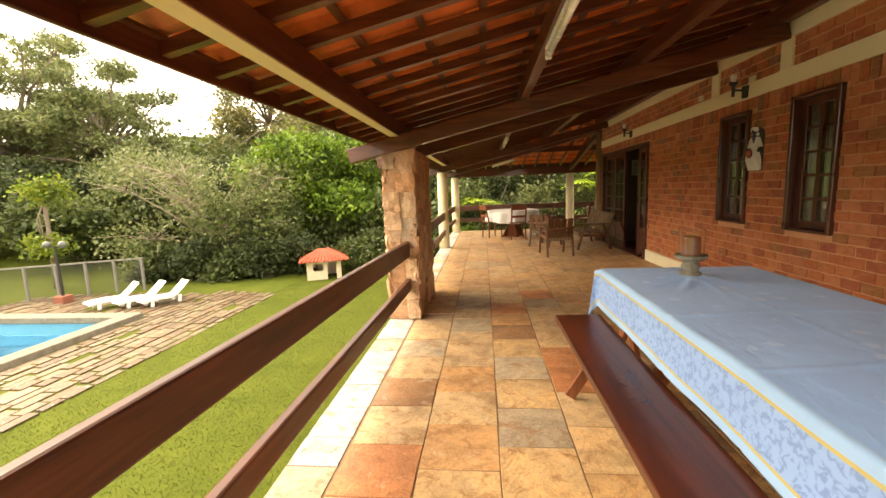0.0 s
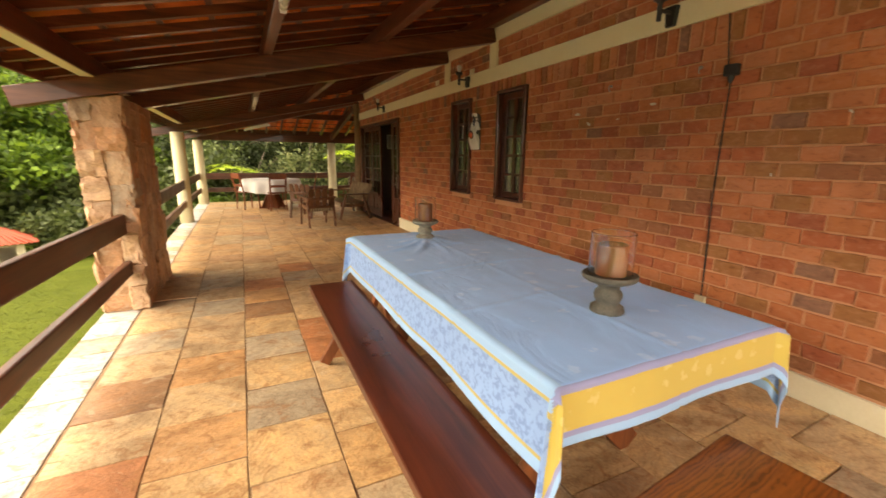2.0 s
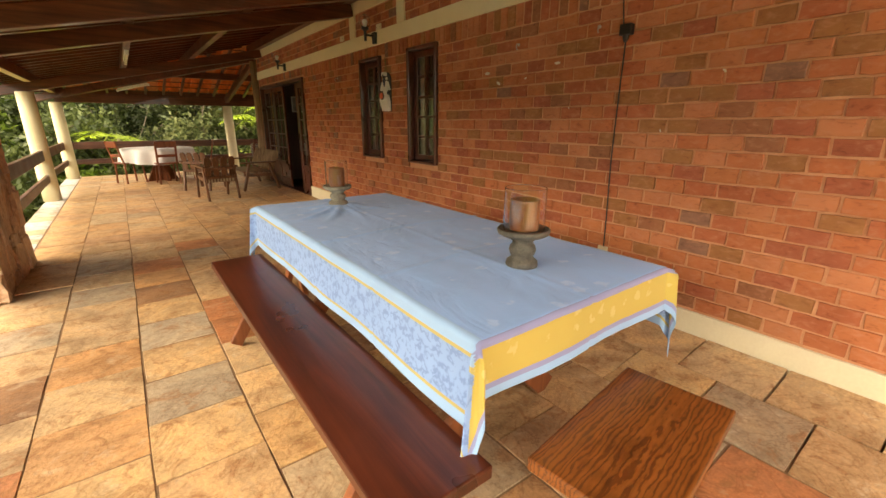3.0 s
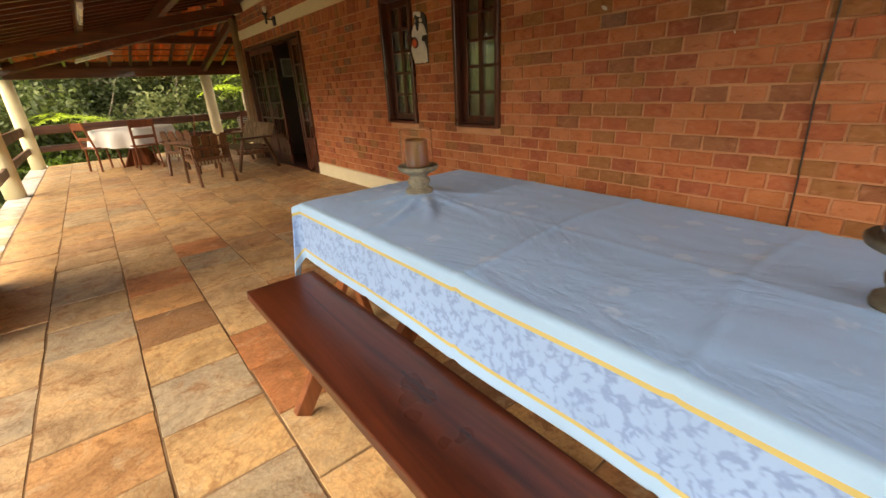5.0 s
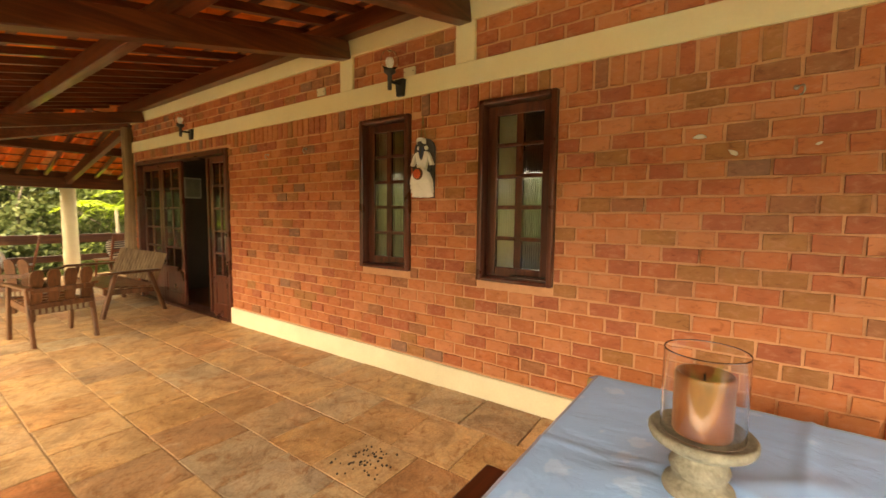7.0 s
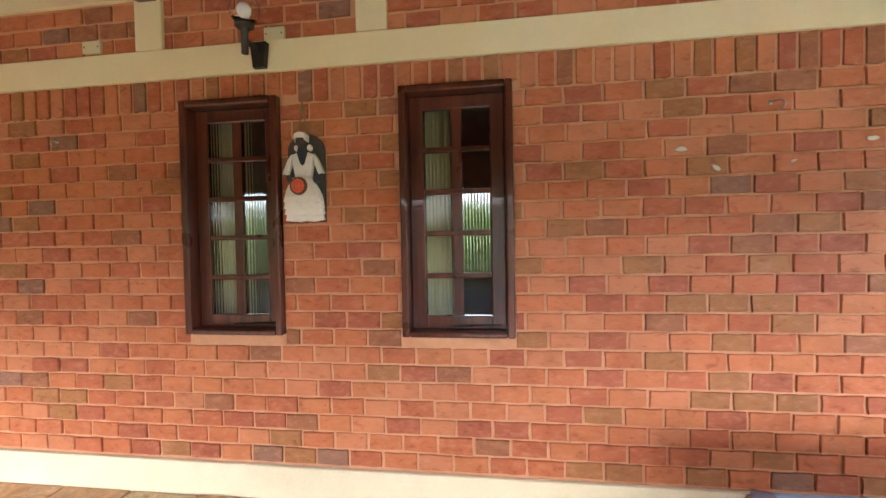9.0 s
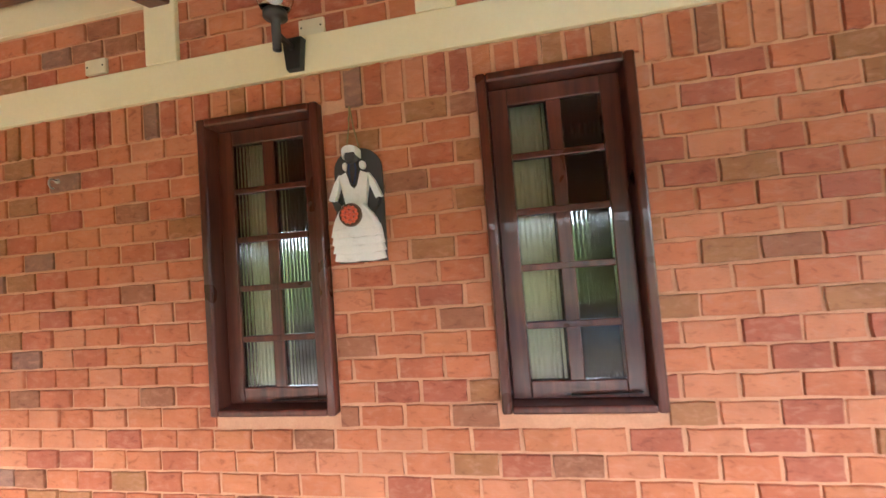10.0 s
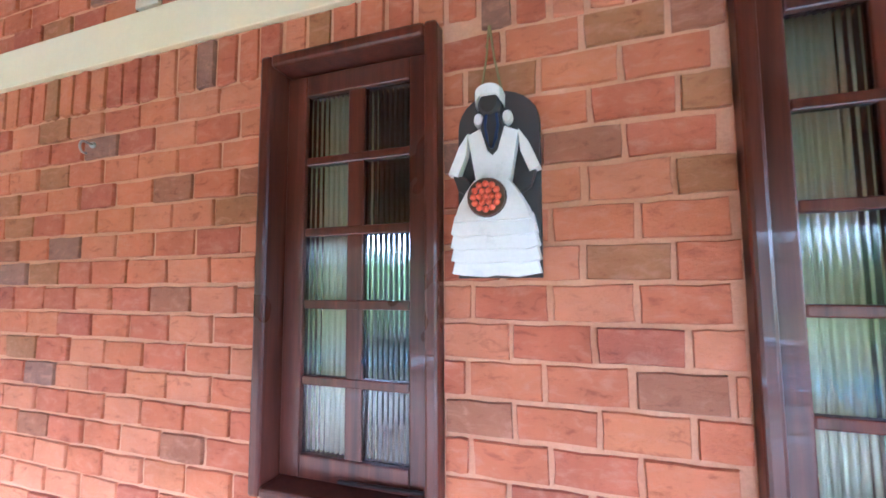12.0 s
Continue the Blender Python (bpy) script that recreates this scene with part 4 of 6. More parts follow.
rings.inputs["Scale"].default_value, rings.inputs["Distortion"].default_value = 24.0, 9.0
rings.inputs["Detail"].default_value, rings.inputs["Detail Scale"].default_value = 3.0, 1.6
tc = n.new("ShaderNodeTexCoord")
mp = n.new("ShaderNodeMapping")
mp.inputs["Location"].default_value, mp.inputs["Scale"].default_value = (0.03, 0.12, -0.40), (1.0, 0.22, 1.0)
l.new(tc.outputs["Object"], mp.inputs["Vector"])
l.new(mp.outputs["Vector"], rings.inputs["Vector"])
fibre = noise_node(n, l, 1.0, 5, 0.65, (60, 3, 60), True)
cloud = noise_node(n, l, 5, 3, 0.5, None, True)
c = ramp_into(n, l, rings.outputs[1], [(0.08, (0.11, 0.032, 0.009)), (0.30, (0.185, 0.058, 0.014)), (0.9, (0.22, 0.072, 0.018))])
c = mix(n, l, "MULTIPLY", 0.5, c, ramp_into(n, l, fibre.outputs[0], [(0.35, (0.55, 0.5, 0.45)), (0.6, (1.1, 1.1, 1.1))]))
c = mix(n, l, "MULTIPLY", 0.8, c, ramp_into(n, l, cloud.outputs[0], [(0.32, (0.35, 0.30, 0.28)), (0.5, (1, 1, 1))]))
l.new(c, b.inputs["Base Color"])
relief(n, l, b, rings.outputs[1], 0.15, 0.002)
M_BENCH_S = m
bench("short_bench", pose(1.377, 0.638, 0, 0, 0, 97.2), 0.36, 0.665, "short brown varnished bench at the yellow end of the table", M_BENCH_S, 0.14)
bench("short_bench", pose(1.40, 3.43, 0, 0, 0, 90), 0.36, 0.665, "short dark bench tucked under the far table end", M_BENCH, 0.14)

# ---- candle holders ----
M_HOLDER = surface("weathered_stone_turning", (0.07, 0.062, 0.045), (0.30, 0.28, 0.22), 22, 110, 0.75, 0.7, local=True)
M_HOLDER_DARK = surface("dark_stone_turning", (0.022, 0.020, 0.016), (0.15, 0.135, 0.105), 26, 120, 0.6, 0.7, local=True)
M_WAX = surface("orange_wax", (0.12, 0.036, 0.014), (0.27, 0.095, 0.032), 9, 60, 0.32, 0.1, (1, 1, 0.35), 0.4, local=True)
M_WICK = plain("charred_wick", (0.02, 0.018, 0.015), 0.9)


def candle_holder(x, y, z, wide, stem, stone, label):
    """wide scales plate, glass and candle; stem scales the height of the turned foot."""
    h = thing("candle_holder", label, "candle holder", pose(x, y, z))
    bm = B()
    lathe(bm, [(r, q * stem) for r, q in ((0.064, 0), (0.067, 0.008), (0.064, 0.020), (0.050, 0.028), (0.045, 0.036), (0.052, 0.046), (0.056, 0.058), (0.052, 0.070), (0.043, 0.078), (0.042, 0.086), (0.052, 0.092), (0.06, 0.106))], None, 32)
    part("stem", bm, stone, h, smooth=True)
    up = 0.104 * (stem - 1)
    bm = B()
    lathe(bm, [(r * wide, q + up) for r, q in ((0.05, 0.102), (0.090, 0.106), (0.104, 0.114), (0.108, 0.122), (0.108, 0.131), (0.103, 0.136), (0.095, 0.130), (0.04, 0.126))], None, 40)
    part("plate", bm, stone, h, smooth=True)
    bm = B()
    prof = [(0.0843, 0.131), (0.0845, 0.133), (0.0845, 0.135), (0.0845, 0.297), (0.0845, 0.299), (0.084, 0.301), (0.083, 0.301), (0.0825, 0.299), (0.0825, 0.297), (0.0825, 0.135), (0.0825, 0.133), (0.0827, 0.131), (0.0843, 0.131)]
    lathe(bm, [(r * wide, q + up) for r, q in prof], None, 64, False)
    bmesh.ops.remove_doubles(bm, verts=bm.verts, dist=0.0002)
    g = part("glass_cylinder", bm, M_GLASS, h, "clear glass cylinder", True)
    g.visible_shadow = False
    bm = B()
    lathe(bm, [(r * wide, q + up) for r, q in ((0.058, 0.130), (0.060, 0.133), (0.0605, 0.15), (0.060, 0.242), (0.0595, 0.250), (0.057, 0.255), (0.053, 0.254), (0.048, 0.244), (0.040, 0.236), (0.012, 0.233), (0.0, 0.233))], None, 40, False)
    c = part("candle", bm, M_WAX, h, "thick brownish orange wax candle", True)
    bm = B()
    tube(bm, [(0, 0, 0.229 + up), (0.002, 0, 0.242 + up), (0.006, 0.001, 0.250 + up)], 0.002, 6)
    part("wick", bm, M_WICK, c)
    return h


candle_holder(1.523, 1.287, TZ + 0.007, 1.0, 1.28, M_HOLDER_DARK, "dark turned stone candle holder with a glass cylinder on the cloth")
candle_holder(1.42, 2.94, TZ + 0.027, 0.90, 1.0, M_HOLDER, "low grey stone candle holder with a glass cylinder on the cloth")

# ---- things on the brick wall ----
M_FIG_WHITE = plain("glazed_white", (0.80, 0.79, 0.76), 0.3)
M_FIG_DARK = plain("dark_slate_paint", (0.045, 0.04, 0.04), 0.55)
M_FIG_BLUE = plain("dark_blue_paint", (0.02, 0.045, 0.13), 0.4)
M_FIG_RED = plain("orange_fruit_paint", (0.72, 0.12, 0.045), 0.35)
M_FIG_BROWN = plain("brown_basket_paint", (0.09, 0.045, 0.025), 0.5)


def plaque():
    """A moulded relief in one mesh: board, skirt with tiers, bodice, sleeves, head wrap, fruit bowl."""
    bm = B()

    def outline(points, x0, x1, mat, shrink=0.94):
        a = [bm.verts.new((x0, y, z)) for y, z in points]
        cy = sum(p[0] for p in points) / len(points)
        cz = sum(p[1] for p in points) / len(points)
        k = 1.0
        mid = [bm.verts.new((x1 + 0.35 * (x0 - x1), y, z)) for y, z in points]
        b = [bm.verts.new((x1, cy + (y - cy) * shrink * k, cz + (z - cz) * shrink)) for y, z in points]
        fs = []
        n = len(points)
        for p, q in ((a, mid), (mid, b)):
            for i in range(n):
                fs.append(bm.faces.new((p[i], p[(i + 1) % n], q[(i + 1) % n], q[i])))
        fs.append(bm.faces.new(b))
        for f in fs:
            f.material_index = mat

    def ellipse(cy, cz, ry, rz, n=20, a0=0.0, a1=2 * math.pi):
        return [(cy + ry * math.cos(a0 + (a1 - a0) * i / n), cz + rz * math.sin(a0 + (a1 - a0) * i / n)) for i in range(n)]

    board = [(-0.100, 0), (0.096, 0), (0.098, 0.30)] + [(0.098 * math.cos(t), 0.36 + 0.085 * math.sin(t)) for t in [math.pi * i / 14 for i in range(15)]] + [(-0.098, 0.30)]
    outline([(-y - 0.008, z) for y, z in board], 0.0, -0.014, 1, 0.98)
    for k, half in enumerate((0.104, 0.105, 0.103, 0.099)):
        z0 = 0.004 + 0.030 * k
        low = [(-half + 2 * half * i / 8, z0 + (0.007 if i in (0, 8) else 0.0025 * math.sin(i * 2.1 + k))) for i in range(9)]
        outline(low + [(half - 0.010, z0 + 0.05), (-half + 0.010, z0 + 0.05)], -0.012, -0.028 - 0.010 * k, 0, 0.965)
    outline([(-0.092, 0.124), (0.092, 0.124), (0.080, 0.160), (0.060, 0.195), (0.040, 0.222), (-0.040, 0.222), (-0.060, 0.195), (-0.080, 0.160)], -0.012, -0.066, 0, 0.93)
    outline([(-0.040, 0.215), (0.040, 0.215), (0.055, 0.30), (0.062, 0.335), (0.03, 0.35), (0.0, 0.30), (-0.03, 0.35), (-0.062, 0.335), (-0.055, 0.30)][::1], -0.012, -0.038, 0, 0.96)
    outline([(-0.028, 0.345), (-0.012, 0.292), (0.0, 0.280), (0.012, 0.292), (0.028, 0.345), (0.018, 0.385), (-0.018, 0.385)], -0.012, -0.042, 1, 0.95)
    for s in (-1, 1):
        outline([(s * 0.006, 0.300), (s * 0.0, 0.294), (s * 0.013, 0.318), (s * 0.018, 0.350), (s * 0.015, 0.378), (s * 0.009, 0.378), (s * 0.012, 0.350), (s * 0.008, 0.322)], -0.030, -0.047, 2, 0.97)
    for s in (-1, 1):
        outline([(s * 0.058, 0.342), (s * 0.080, 0.31), (s * 0.108, 0.245), (s * 0.083, 0.236), (s * 0.062, 0.29)], -0.012, -0.040, 0, 0.93)
        outline([(s * 0.098, 0.243), (s * 0.085, 0.205), (s * 0.045, 0.18), (s * 0.04, 0.20), (s * 0.07, 0.24)], -0.012, -0.034, 1, 0.93)
        outline(ellipse(s * 0.034, 0.372, 0.012, 0.017, 12), -0.012, -0.036, 0, 0.8)
    outline(ellipse(0.006, 0.405, 0.027, 0.032, 18), -0.012, -0.05, 1, 0.75)
    outline(ellipse(0.006, 0.427, 0.034, 0.022, 18, 0.0, math.pi * 1.0) + [(-0.026, 0.40), (-0.018, 0.418), (0.028, 0.418), (0.038, 0.40)], -0.012, -0.056, 0, 0.85)
    outline(ellipse(0.008, 0.178, 0.046, 0.046, 22), -0.03, -0.078, 4, 0.92)
    for r, n in ((0.0, 1), (0.014, 6), (0.028, 12)):
        for i in range(n):
            t = 2 * math.pi * i / n
            vs = bmesh.ops.create_uvsphere(bm, u_segments=8, v_segments=6, radius=0.0078, matrix=Matrix.Translation((-0.080, 0.008 + r * math.cos(t), 0.178 + r * math.sin(t))))["verts"]
            for f in {f for v in vs for f in v.link_faces}:
                f.material_index = 3
    ob = solid("wall_plaque", bm, [M_FIG_WHITE, M_FIG_DARK, M_FIG_BLUE, M_FIG_RED, M_FIG_BROWN], "moulded white and dark relief plaque with a bowl of orange fruit", "wall plaque")
    ob.matrix_world = pose(WALL_X - 0.001, 4.888, 1.472, 0, 0, 0) @ Matrix.Diagonal((1, 1, 1.0, 1))
    return ob


plaque()
M_CORD = plain("twine", (0.25, 0.19, 0.08), 0.9)
bm = B()
tube(bm, [(WALL_X - 0.008, 4.925, 1.90), (WALL_X - 0.010, 4.906, 2.0), (WALL_X - 0.012, 4.898, 2.085)], 0.003, 6)
tube(bm, [(WALL_X - 0.008, 4.866, 1.90), (WALL_X - 0.010, 4.886, 2.0), (WALL_X - 0.012, 4.896, 2.085)], 0.003, 6)
tube(bm, [(WALL_X - 0.014, 4.905, 2.03), (WALL_X - 0.016, 4.896, 2.06), (WALL_X - 0.014, 4.889, 2.03)], 0.003, 6)
solid("hanging_cord", bm, M_CORD, "knotted straw twine over a nail on the brick wall", "cord")


def wall_lamp(y):
    ob = thing("wall_lamp", "black iron wall lamp with clear glass globe", "wall lamp", pose(WALL_X - 0.018, y, 2.255), "wall lamps")
    bm = B()
    pts = [(-0.032, 0.0), (0.032, 0.0), (0.046, 0.125), (-0.046, 0.125)]
    a = [bm.verts.new((0, p, q)) for p, q in pts]
    c = [bm.verts.new((-0.03, p * 0.9, q)) for p, q in pts]
    for i in range(4):
        bm.faces.new((a[i], a[(i + 1) % 4], c[(i + 1) % 4], c[i]))
    bm.faces.new(c)
    bm.faces.new(a)
    part("back_plate", bm, M_BLACK, ob)
    bm = B()
    beam(bm, (-0.02, 0, 0.085), (-0.13, 0.0, 0.085), 0.018, 0.022, 0.004)
    part("arm", bm, M_BLACK, ob)
    bm = B()
    lathe(bm, [(0.016, 0.02), (0.017, 0.125), (0.030, 0.14), (0.044, 0.145), (0.044, 0.165), (0.036, 0.168)], pose(-0.135, 0, 0), 24)
    part("cup", bm, M_BLACK, ob, smooth=True)
    bm = B()
    lathe(bm, [(0.034, 0.168), (0.055, 0.185), (0.068, 0.215), (0.068, 0.25), (0.052, 0.285), (0.02, 0.302), (0.0, 0.304)], pose(-0.135, 0, 0), 28, False)
    g = part("globe", bm, M_GLASS, ob, "clear glass globe", True)
    sol = g.modifiers.new("thick", "SOLIDIFY")
    sol.thickness = 0.002
    g.visible_shadow = False
    bm = B()
    lathe(bm, [(0.014, 0.165), (0.016, 0.19), (0.03, 0.21), (0.032, 0.232), (0.022, 0.25), (0.0, 0.256)], pose(-0.135, 0, 0), 20, False)
    part("bulb", bm, M_WHITE, ob, "unlit white bulb", True)
    return ob


for y in (5.105, 8.64, 2.245):
    wall_lamp(y)

M_PLATE = plain("cream_plastic", (0.68, 0.60, 0.42), 0.4)
for y, z in ((6.09, 2.448), (5.035, 2.432)):
    cov = thing("cover_plate", "small cream switch cover on the brick band", "cover plate", pose(WALL_X, y, z), "cover plates")
    bm = B()
    box(bm, (-0.014, -0.055, -0.034), (0.004, 0.055, 0.034), None, 0.004)
    part("plate", bm, M_PLATE, cov)
    for s in (-1, 1):
        bm = B()
        lathe(bm, [(0.004, 0), (0.004, 0.003)], pose(-0.013, s * 0.042, 0, 0, -90), 8)
        part("screw", bm, M_BLACK, cov)

M_STEEL = plain("worn_steel", (0.45, 0.43, 0.40), 0.35, 0.8)


def hook(y, z, big=1.0):
    bm = B()
    pts = [(0.01, 0, 0.0), (-0.025, 0, 0.0)]
    for i in range(9):
        t = math.pi / 2 + math.pi * 1.15 * i / 8
        pts.append((-0.03 + 0.018 * math.cos(t) - 0.005, 0.0, -0.018 + 0.018 * math.sin(t)))
    tube(bm, [Vector(p) * big for p in pts], 0.0035 * big, 8)
    lathe(bm, [(0.012, 0), (0.010, 0.006)], pose(0.0, 0, 0, 0, -90), 12)
    ob = solid("wall_hook", bm, M_STEEL, "small steel hammock hook screwed into the brick wall", "hook", group="wall hooks", smooth=True)
    ob.matrix_world = pose(WALL_X - 0.002, y, z, 0, 0, 25)


for y, z in ((2.738, 1.944), (6.335, 1.957), (6.968, 1.946), (2.007, 1.96)):
    hook(y, z, 1.15)

outlet = thing("junction_box", "black junction box with thin cable on the brick wall", "electrical box", pose(WALL_X, 1.795, 1.905))
bm = B()
box(bm, (-0.045, -0.04, -0.03), (0.0, 0.04, 0.035), None, 0.006)
part("box", bm, M_BLACK, outlet)
bm = B()
lathe(bm, [(0.02, 0), (0.018, 0.03), (0.008, 0.05)], pose(-0.025, 0.0, -0.02, 180), 14)
part("plug", bm, M_BLACK, outlet)
bm = B()
tube(bm, [(-0.006, 0.035, 0.03), (-0.008, 0.05, 0.15), (-0.006, 0.078, 0.36)], 0.0045, 6)
part("upper_cable", bm, M_BLACK, outlet)
bm = B()
tube(bm, [(-0.02, 0.0, -0.05), (-0.008, 0.01, -0.35), (-0.007, 0.012, -0.8), (-0.008, -0.005, -1.2), (-0.007, -0.01, -1.42)], 0.0045, 6)
part("lower_cable", bm, M_BLACK, outlet)
bm = B()
box(bm, (-0.02, -0.045, -1.50), (0.0, 0.03, -1.42), None, 0.005)
part("socket", bm, M_PLATE, outlet, "cream wall socket")

M_CHIP = plain("white_paint_chip", (0.72, 0.68, 0.6), 0.7)
for y, z, r, w in ((3.104, 1.758, 0, 0.07), (2.956, 1.668, 35, 0.06), (2.644, 1.687, -20, 0.035), (2.34, 1.769, 0, 0.06), (2.2, 1.45, 60, 0.02), (1.2, 1.62, 40, 0.03), (1.5, 1.3, 80, 0.022)):
    bm = B()
    rg = random.Random(int(y * 100))
    pts = [(w / 2 * rg.uniform(0.7, 1.1) * math.cos(t), w / 5 * rg.uniform(0.6, 1.2) * math.sin(t)) for t in [2 * math.pi * i / 9 for i in range(9)]]
    a = [bm.verts.new((0.004, p, q)) for p, q in pts]
    c = [bm.verts.new((-0.005, p * 0.8, q * 0.8)) for p, q in pts]
    for i in range(9):
        bm.faces.new((a[i], a[(i + 1) % 9], c[(i + 1) % 9], c[i]))
    bm.faces.new(c)
    ob = solid("plaster_dab", bm, M_CHIP, "small dab of white plaster stuck on a brick", "plaster dab", group="plaster dabs")
    ob.matrix_world = pose(WALL_X - 0.001, y, z, r)

# ---- fluorescent tubes under the purlins ----
M_TUBE = plain("milky_tube", (0.85, 0.82, 0.72), 0.25)


def strip_light(a, b):
    a, b = Vector(a), Vector(b)
    ob = thing("strip_light", "unlit white fluorescent tube under a dark purlin", "strip light", group="strip lights")
    bm = B()
    tube(bm, [a, b], 0.020, 14)
    part("tube", bm, M_TUBE, ob, smooth=True)
    d = (b - a).normalized()
    for p, s in ((a, -1), (b, 1)):
        bm = B()
        beam(bm, p + d * s * 0.002, p + d * s * 0.035, 0.04, 0.05, 0.006)
        part("end_cap", bm, M_WHITE, ob)
    bm = B()
    beam(bm, a + Vector((0, 0, 0.034)), b + Vector((0, 0, 0.034)), 0.05, 0.022, 0.004)
    part("housing", bm, M_WHITE, ob)


PZ = rafter_z(0.52) + 0.15
strip_light((0.52, 1.75, PZ - 0.046), (0.52, 2.95, PZ - 0.046))
strip_light((0.52, 7.6, PZ - 0.046), (0.52, 8.8, PZ - 0.046))
strip_light((0.95, 12.25, 2.14), (0.40, 12.68, 2.02))

# ---- far end of the veranda ----


def armchair(m, label):
    """A low wooden armchair with four wide back slats and woven straps under the seat; it faces +y."""
    ob = thing("armchair", label, "armchair", m, "slatted armchairs")
    for s in (-1, 1):
        bm = B()
        beam(bm, (s * 0.255, -0.30, 0.0), (s * 0.255, -0.20, 0.58), 0.035, 0.055, 0.006, (0, 1, 0))
        part("back_leg", bm, M_CHAIR, ob)
        bm = B()
        beam(bm, (s * 0.255, 0.30, 0.0), (s * 0.255, 0.22, 0.56), 0.035, 0.055, 0.006, (0, 1, 0))
        part("front_leg", bm, M_CHAIR, ob)
        bm = B()
        beam(bm, (s * 0.258, -0.32, 0.585), (s * 0.258, 0.34, 0.585), 0.07, 0.028, 0.01)
        part("armrest", bm, M_CHAIR, ob)
        bm = B()
        beam(bm, (s * 0.235, -0.28, 0.34), (s * 0.235, 0.28, 0.40), 0.03, 0.07, 0.006)
        part("side_rail", bm, M_CHAIR, ob)
    for y, z in ((-0.22, 0.345), (0.26, 0.39)):
        bm = B()
        beam(bm, (-0.25, y, z), (0.25, y, z), 0.03, 0.07, 0.006)
        part("cross_rail", bm, M_CHAIR, ob)
    for k in range(5):
        bm = B()
        y = -0.17 + 0.095 * k
        beam(bm, (-0.235, y, 0.39 + 0.012 * k), (0.235, y, 0.39 + 0.012 * k), 0.08, 0.018, 0.005)
        part("seat_slat", bm, M_CHAIR, ob)
    for k in range(4):
        bm = B()
        x = -0.198 + 0.132 * k
        w = 0.108
        pts = []
        for i, (hw, z) in enumerate(((0.36, 0.0), (0.42, 0.15), (0.40, 0.22), (0.50, 0.30), (0.46, 0.365), (0.25, 0.40))):
            pts.append((hw * w, z))
        a, c = [], []
        ring = [(u, v) for u, v in pts] + [(-u, v) for u, v in reversed(pts)]
        for u, v in ring:
            y = -0.22 - 0.22 * v
            a.append(bm.verts.new((x + u, y - 0.01, 0.36 + v)))
            c.append(bm.verts.new((x + u, y + 0.012, 0.36 + v)))
        n = len(ring)
        for i in range(n):
            bm.faces.new((a[i], a[(i + 1) % n], c[(i + 1) % n], c[i]))
        bm.faces.new(a)
        bm.faces.new(c)
        part("back_slat", bm, M_CHAIR, ob)
    for z in (0.40, 0.56):
        bm = B()
        beam(bm, (-0.26, -0.25 - 0.22 * (z - 0.36), z), (0.26, -0.25 - 0.22 * (z - 0.36), z), 0.025, 0.05, 0.006)
        part("back_rail", bm, M_CHAIR, ob)
    bm = B()
    for k in range(9):
        beam(bm, (-0.20 + 0.05 * k, -0.243, 0.375), (-0.20 + 0.05 * k, -0.243, 0.318), 0.03, 0.006, 0.0, (0, 1, 0))
    part("woven_straps", bm, M_STRAP, ob, "pale woven straps")
    return ob


M_STRAP = plain("pale_webbing", (0.34, 0.27, 0.18), 0.8)
armchair(pose(1.535, 8.74, 0, 0, 0, 8), "rustic wooden armchair with four slats on the stone floor")
armchair(pose(1.52, 10.1, 0, 0, 0, -38), "rustic wooden armchair turned towards the white table")

settee = thing("settee", "low wooden settee with slatted back against the brick wall", "settee", pose(2.40, 9.95, 0, 0, 0, 2) @ Matrix.Diagonal((1.18, 1, 0.97, 1)))
for s in (-1, 1):
    for x0, x1 in ((-0.29, -0.16), (0.30, 0.16)):
        bm = B()
        beam(bm, (x0, s * 0.68, 0.0), (x1, s * 0.68, 0.56), 0.04, 0.075, 0.008, (0, 1, 0))
        part("leg", bm, M_CHAIR, settee)
    bm = B()
    beam(bm, (-0.30, s * 0.68, 0.575), (0.27, s * 0.68, 0.575), 0.09, 0.03, 0.01)
    part("armrest", bm, M_CHAIR, settee)
    bm = B()
    beam(bm, (-0.24, s * 0.66, 0.33), (0.25, s * 0.66, 0.31), 0.03, 0.07, 0.006)
    part("side_rail", bm, M_CHAIR, settee)
for x in (-0.25, 0.2):
    bm = B()
    beam(bm, (x, -0.68, 0.34), (x, 0.68, 0.34), 0.03, 0.08, 0.006)
    part("long_rail", bm, M_CHAIR, settee)
for k in range(6):
    bm = B()
    beam(bm, (-0.24 + 0.085 * k, -0.66, 0.39 - 0.006 * k), (-0.24 + 0.085 * k, 0.66, 0.39 - 0.006 * k), 0.07, 0.02, 0.005)
    part("seat_slat", bm, M_CHAIR, settee)
for k in range(15):
    bm = B()
    y = -0.64 + 1.28 * k / 14
    beam(bm, (0.20, y, 0.42), (0.32, y, 0.80), 0.086, 0.02, 0.004, (0, 1, 0))
    part("back_slat", bm, M_GREYWOOD, settee)
bm = B()
for k in range(20):
    beam(bm, (-0.267, -0.62 + 0.065 * k, 0.38), (-0.267, -0.62 + 0.065 * k, 0.31), 0.035, 0.006, 0.0, (1, 0, 0))
part("woven_straps", bm, M_STRAP, settee, "pale woven straps")

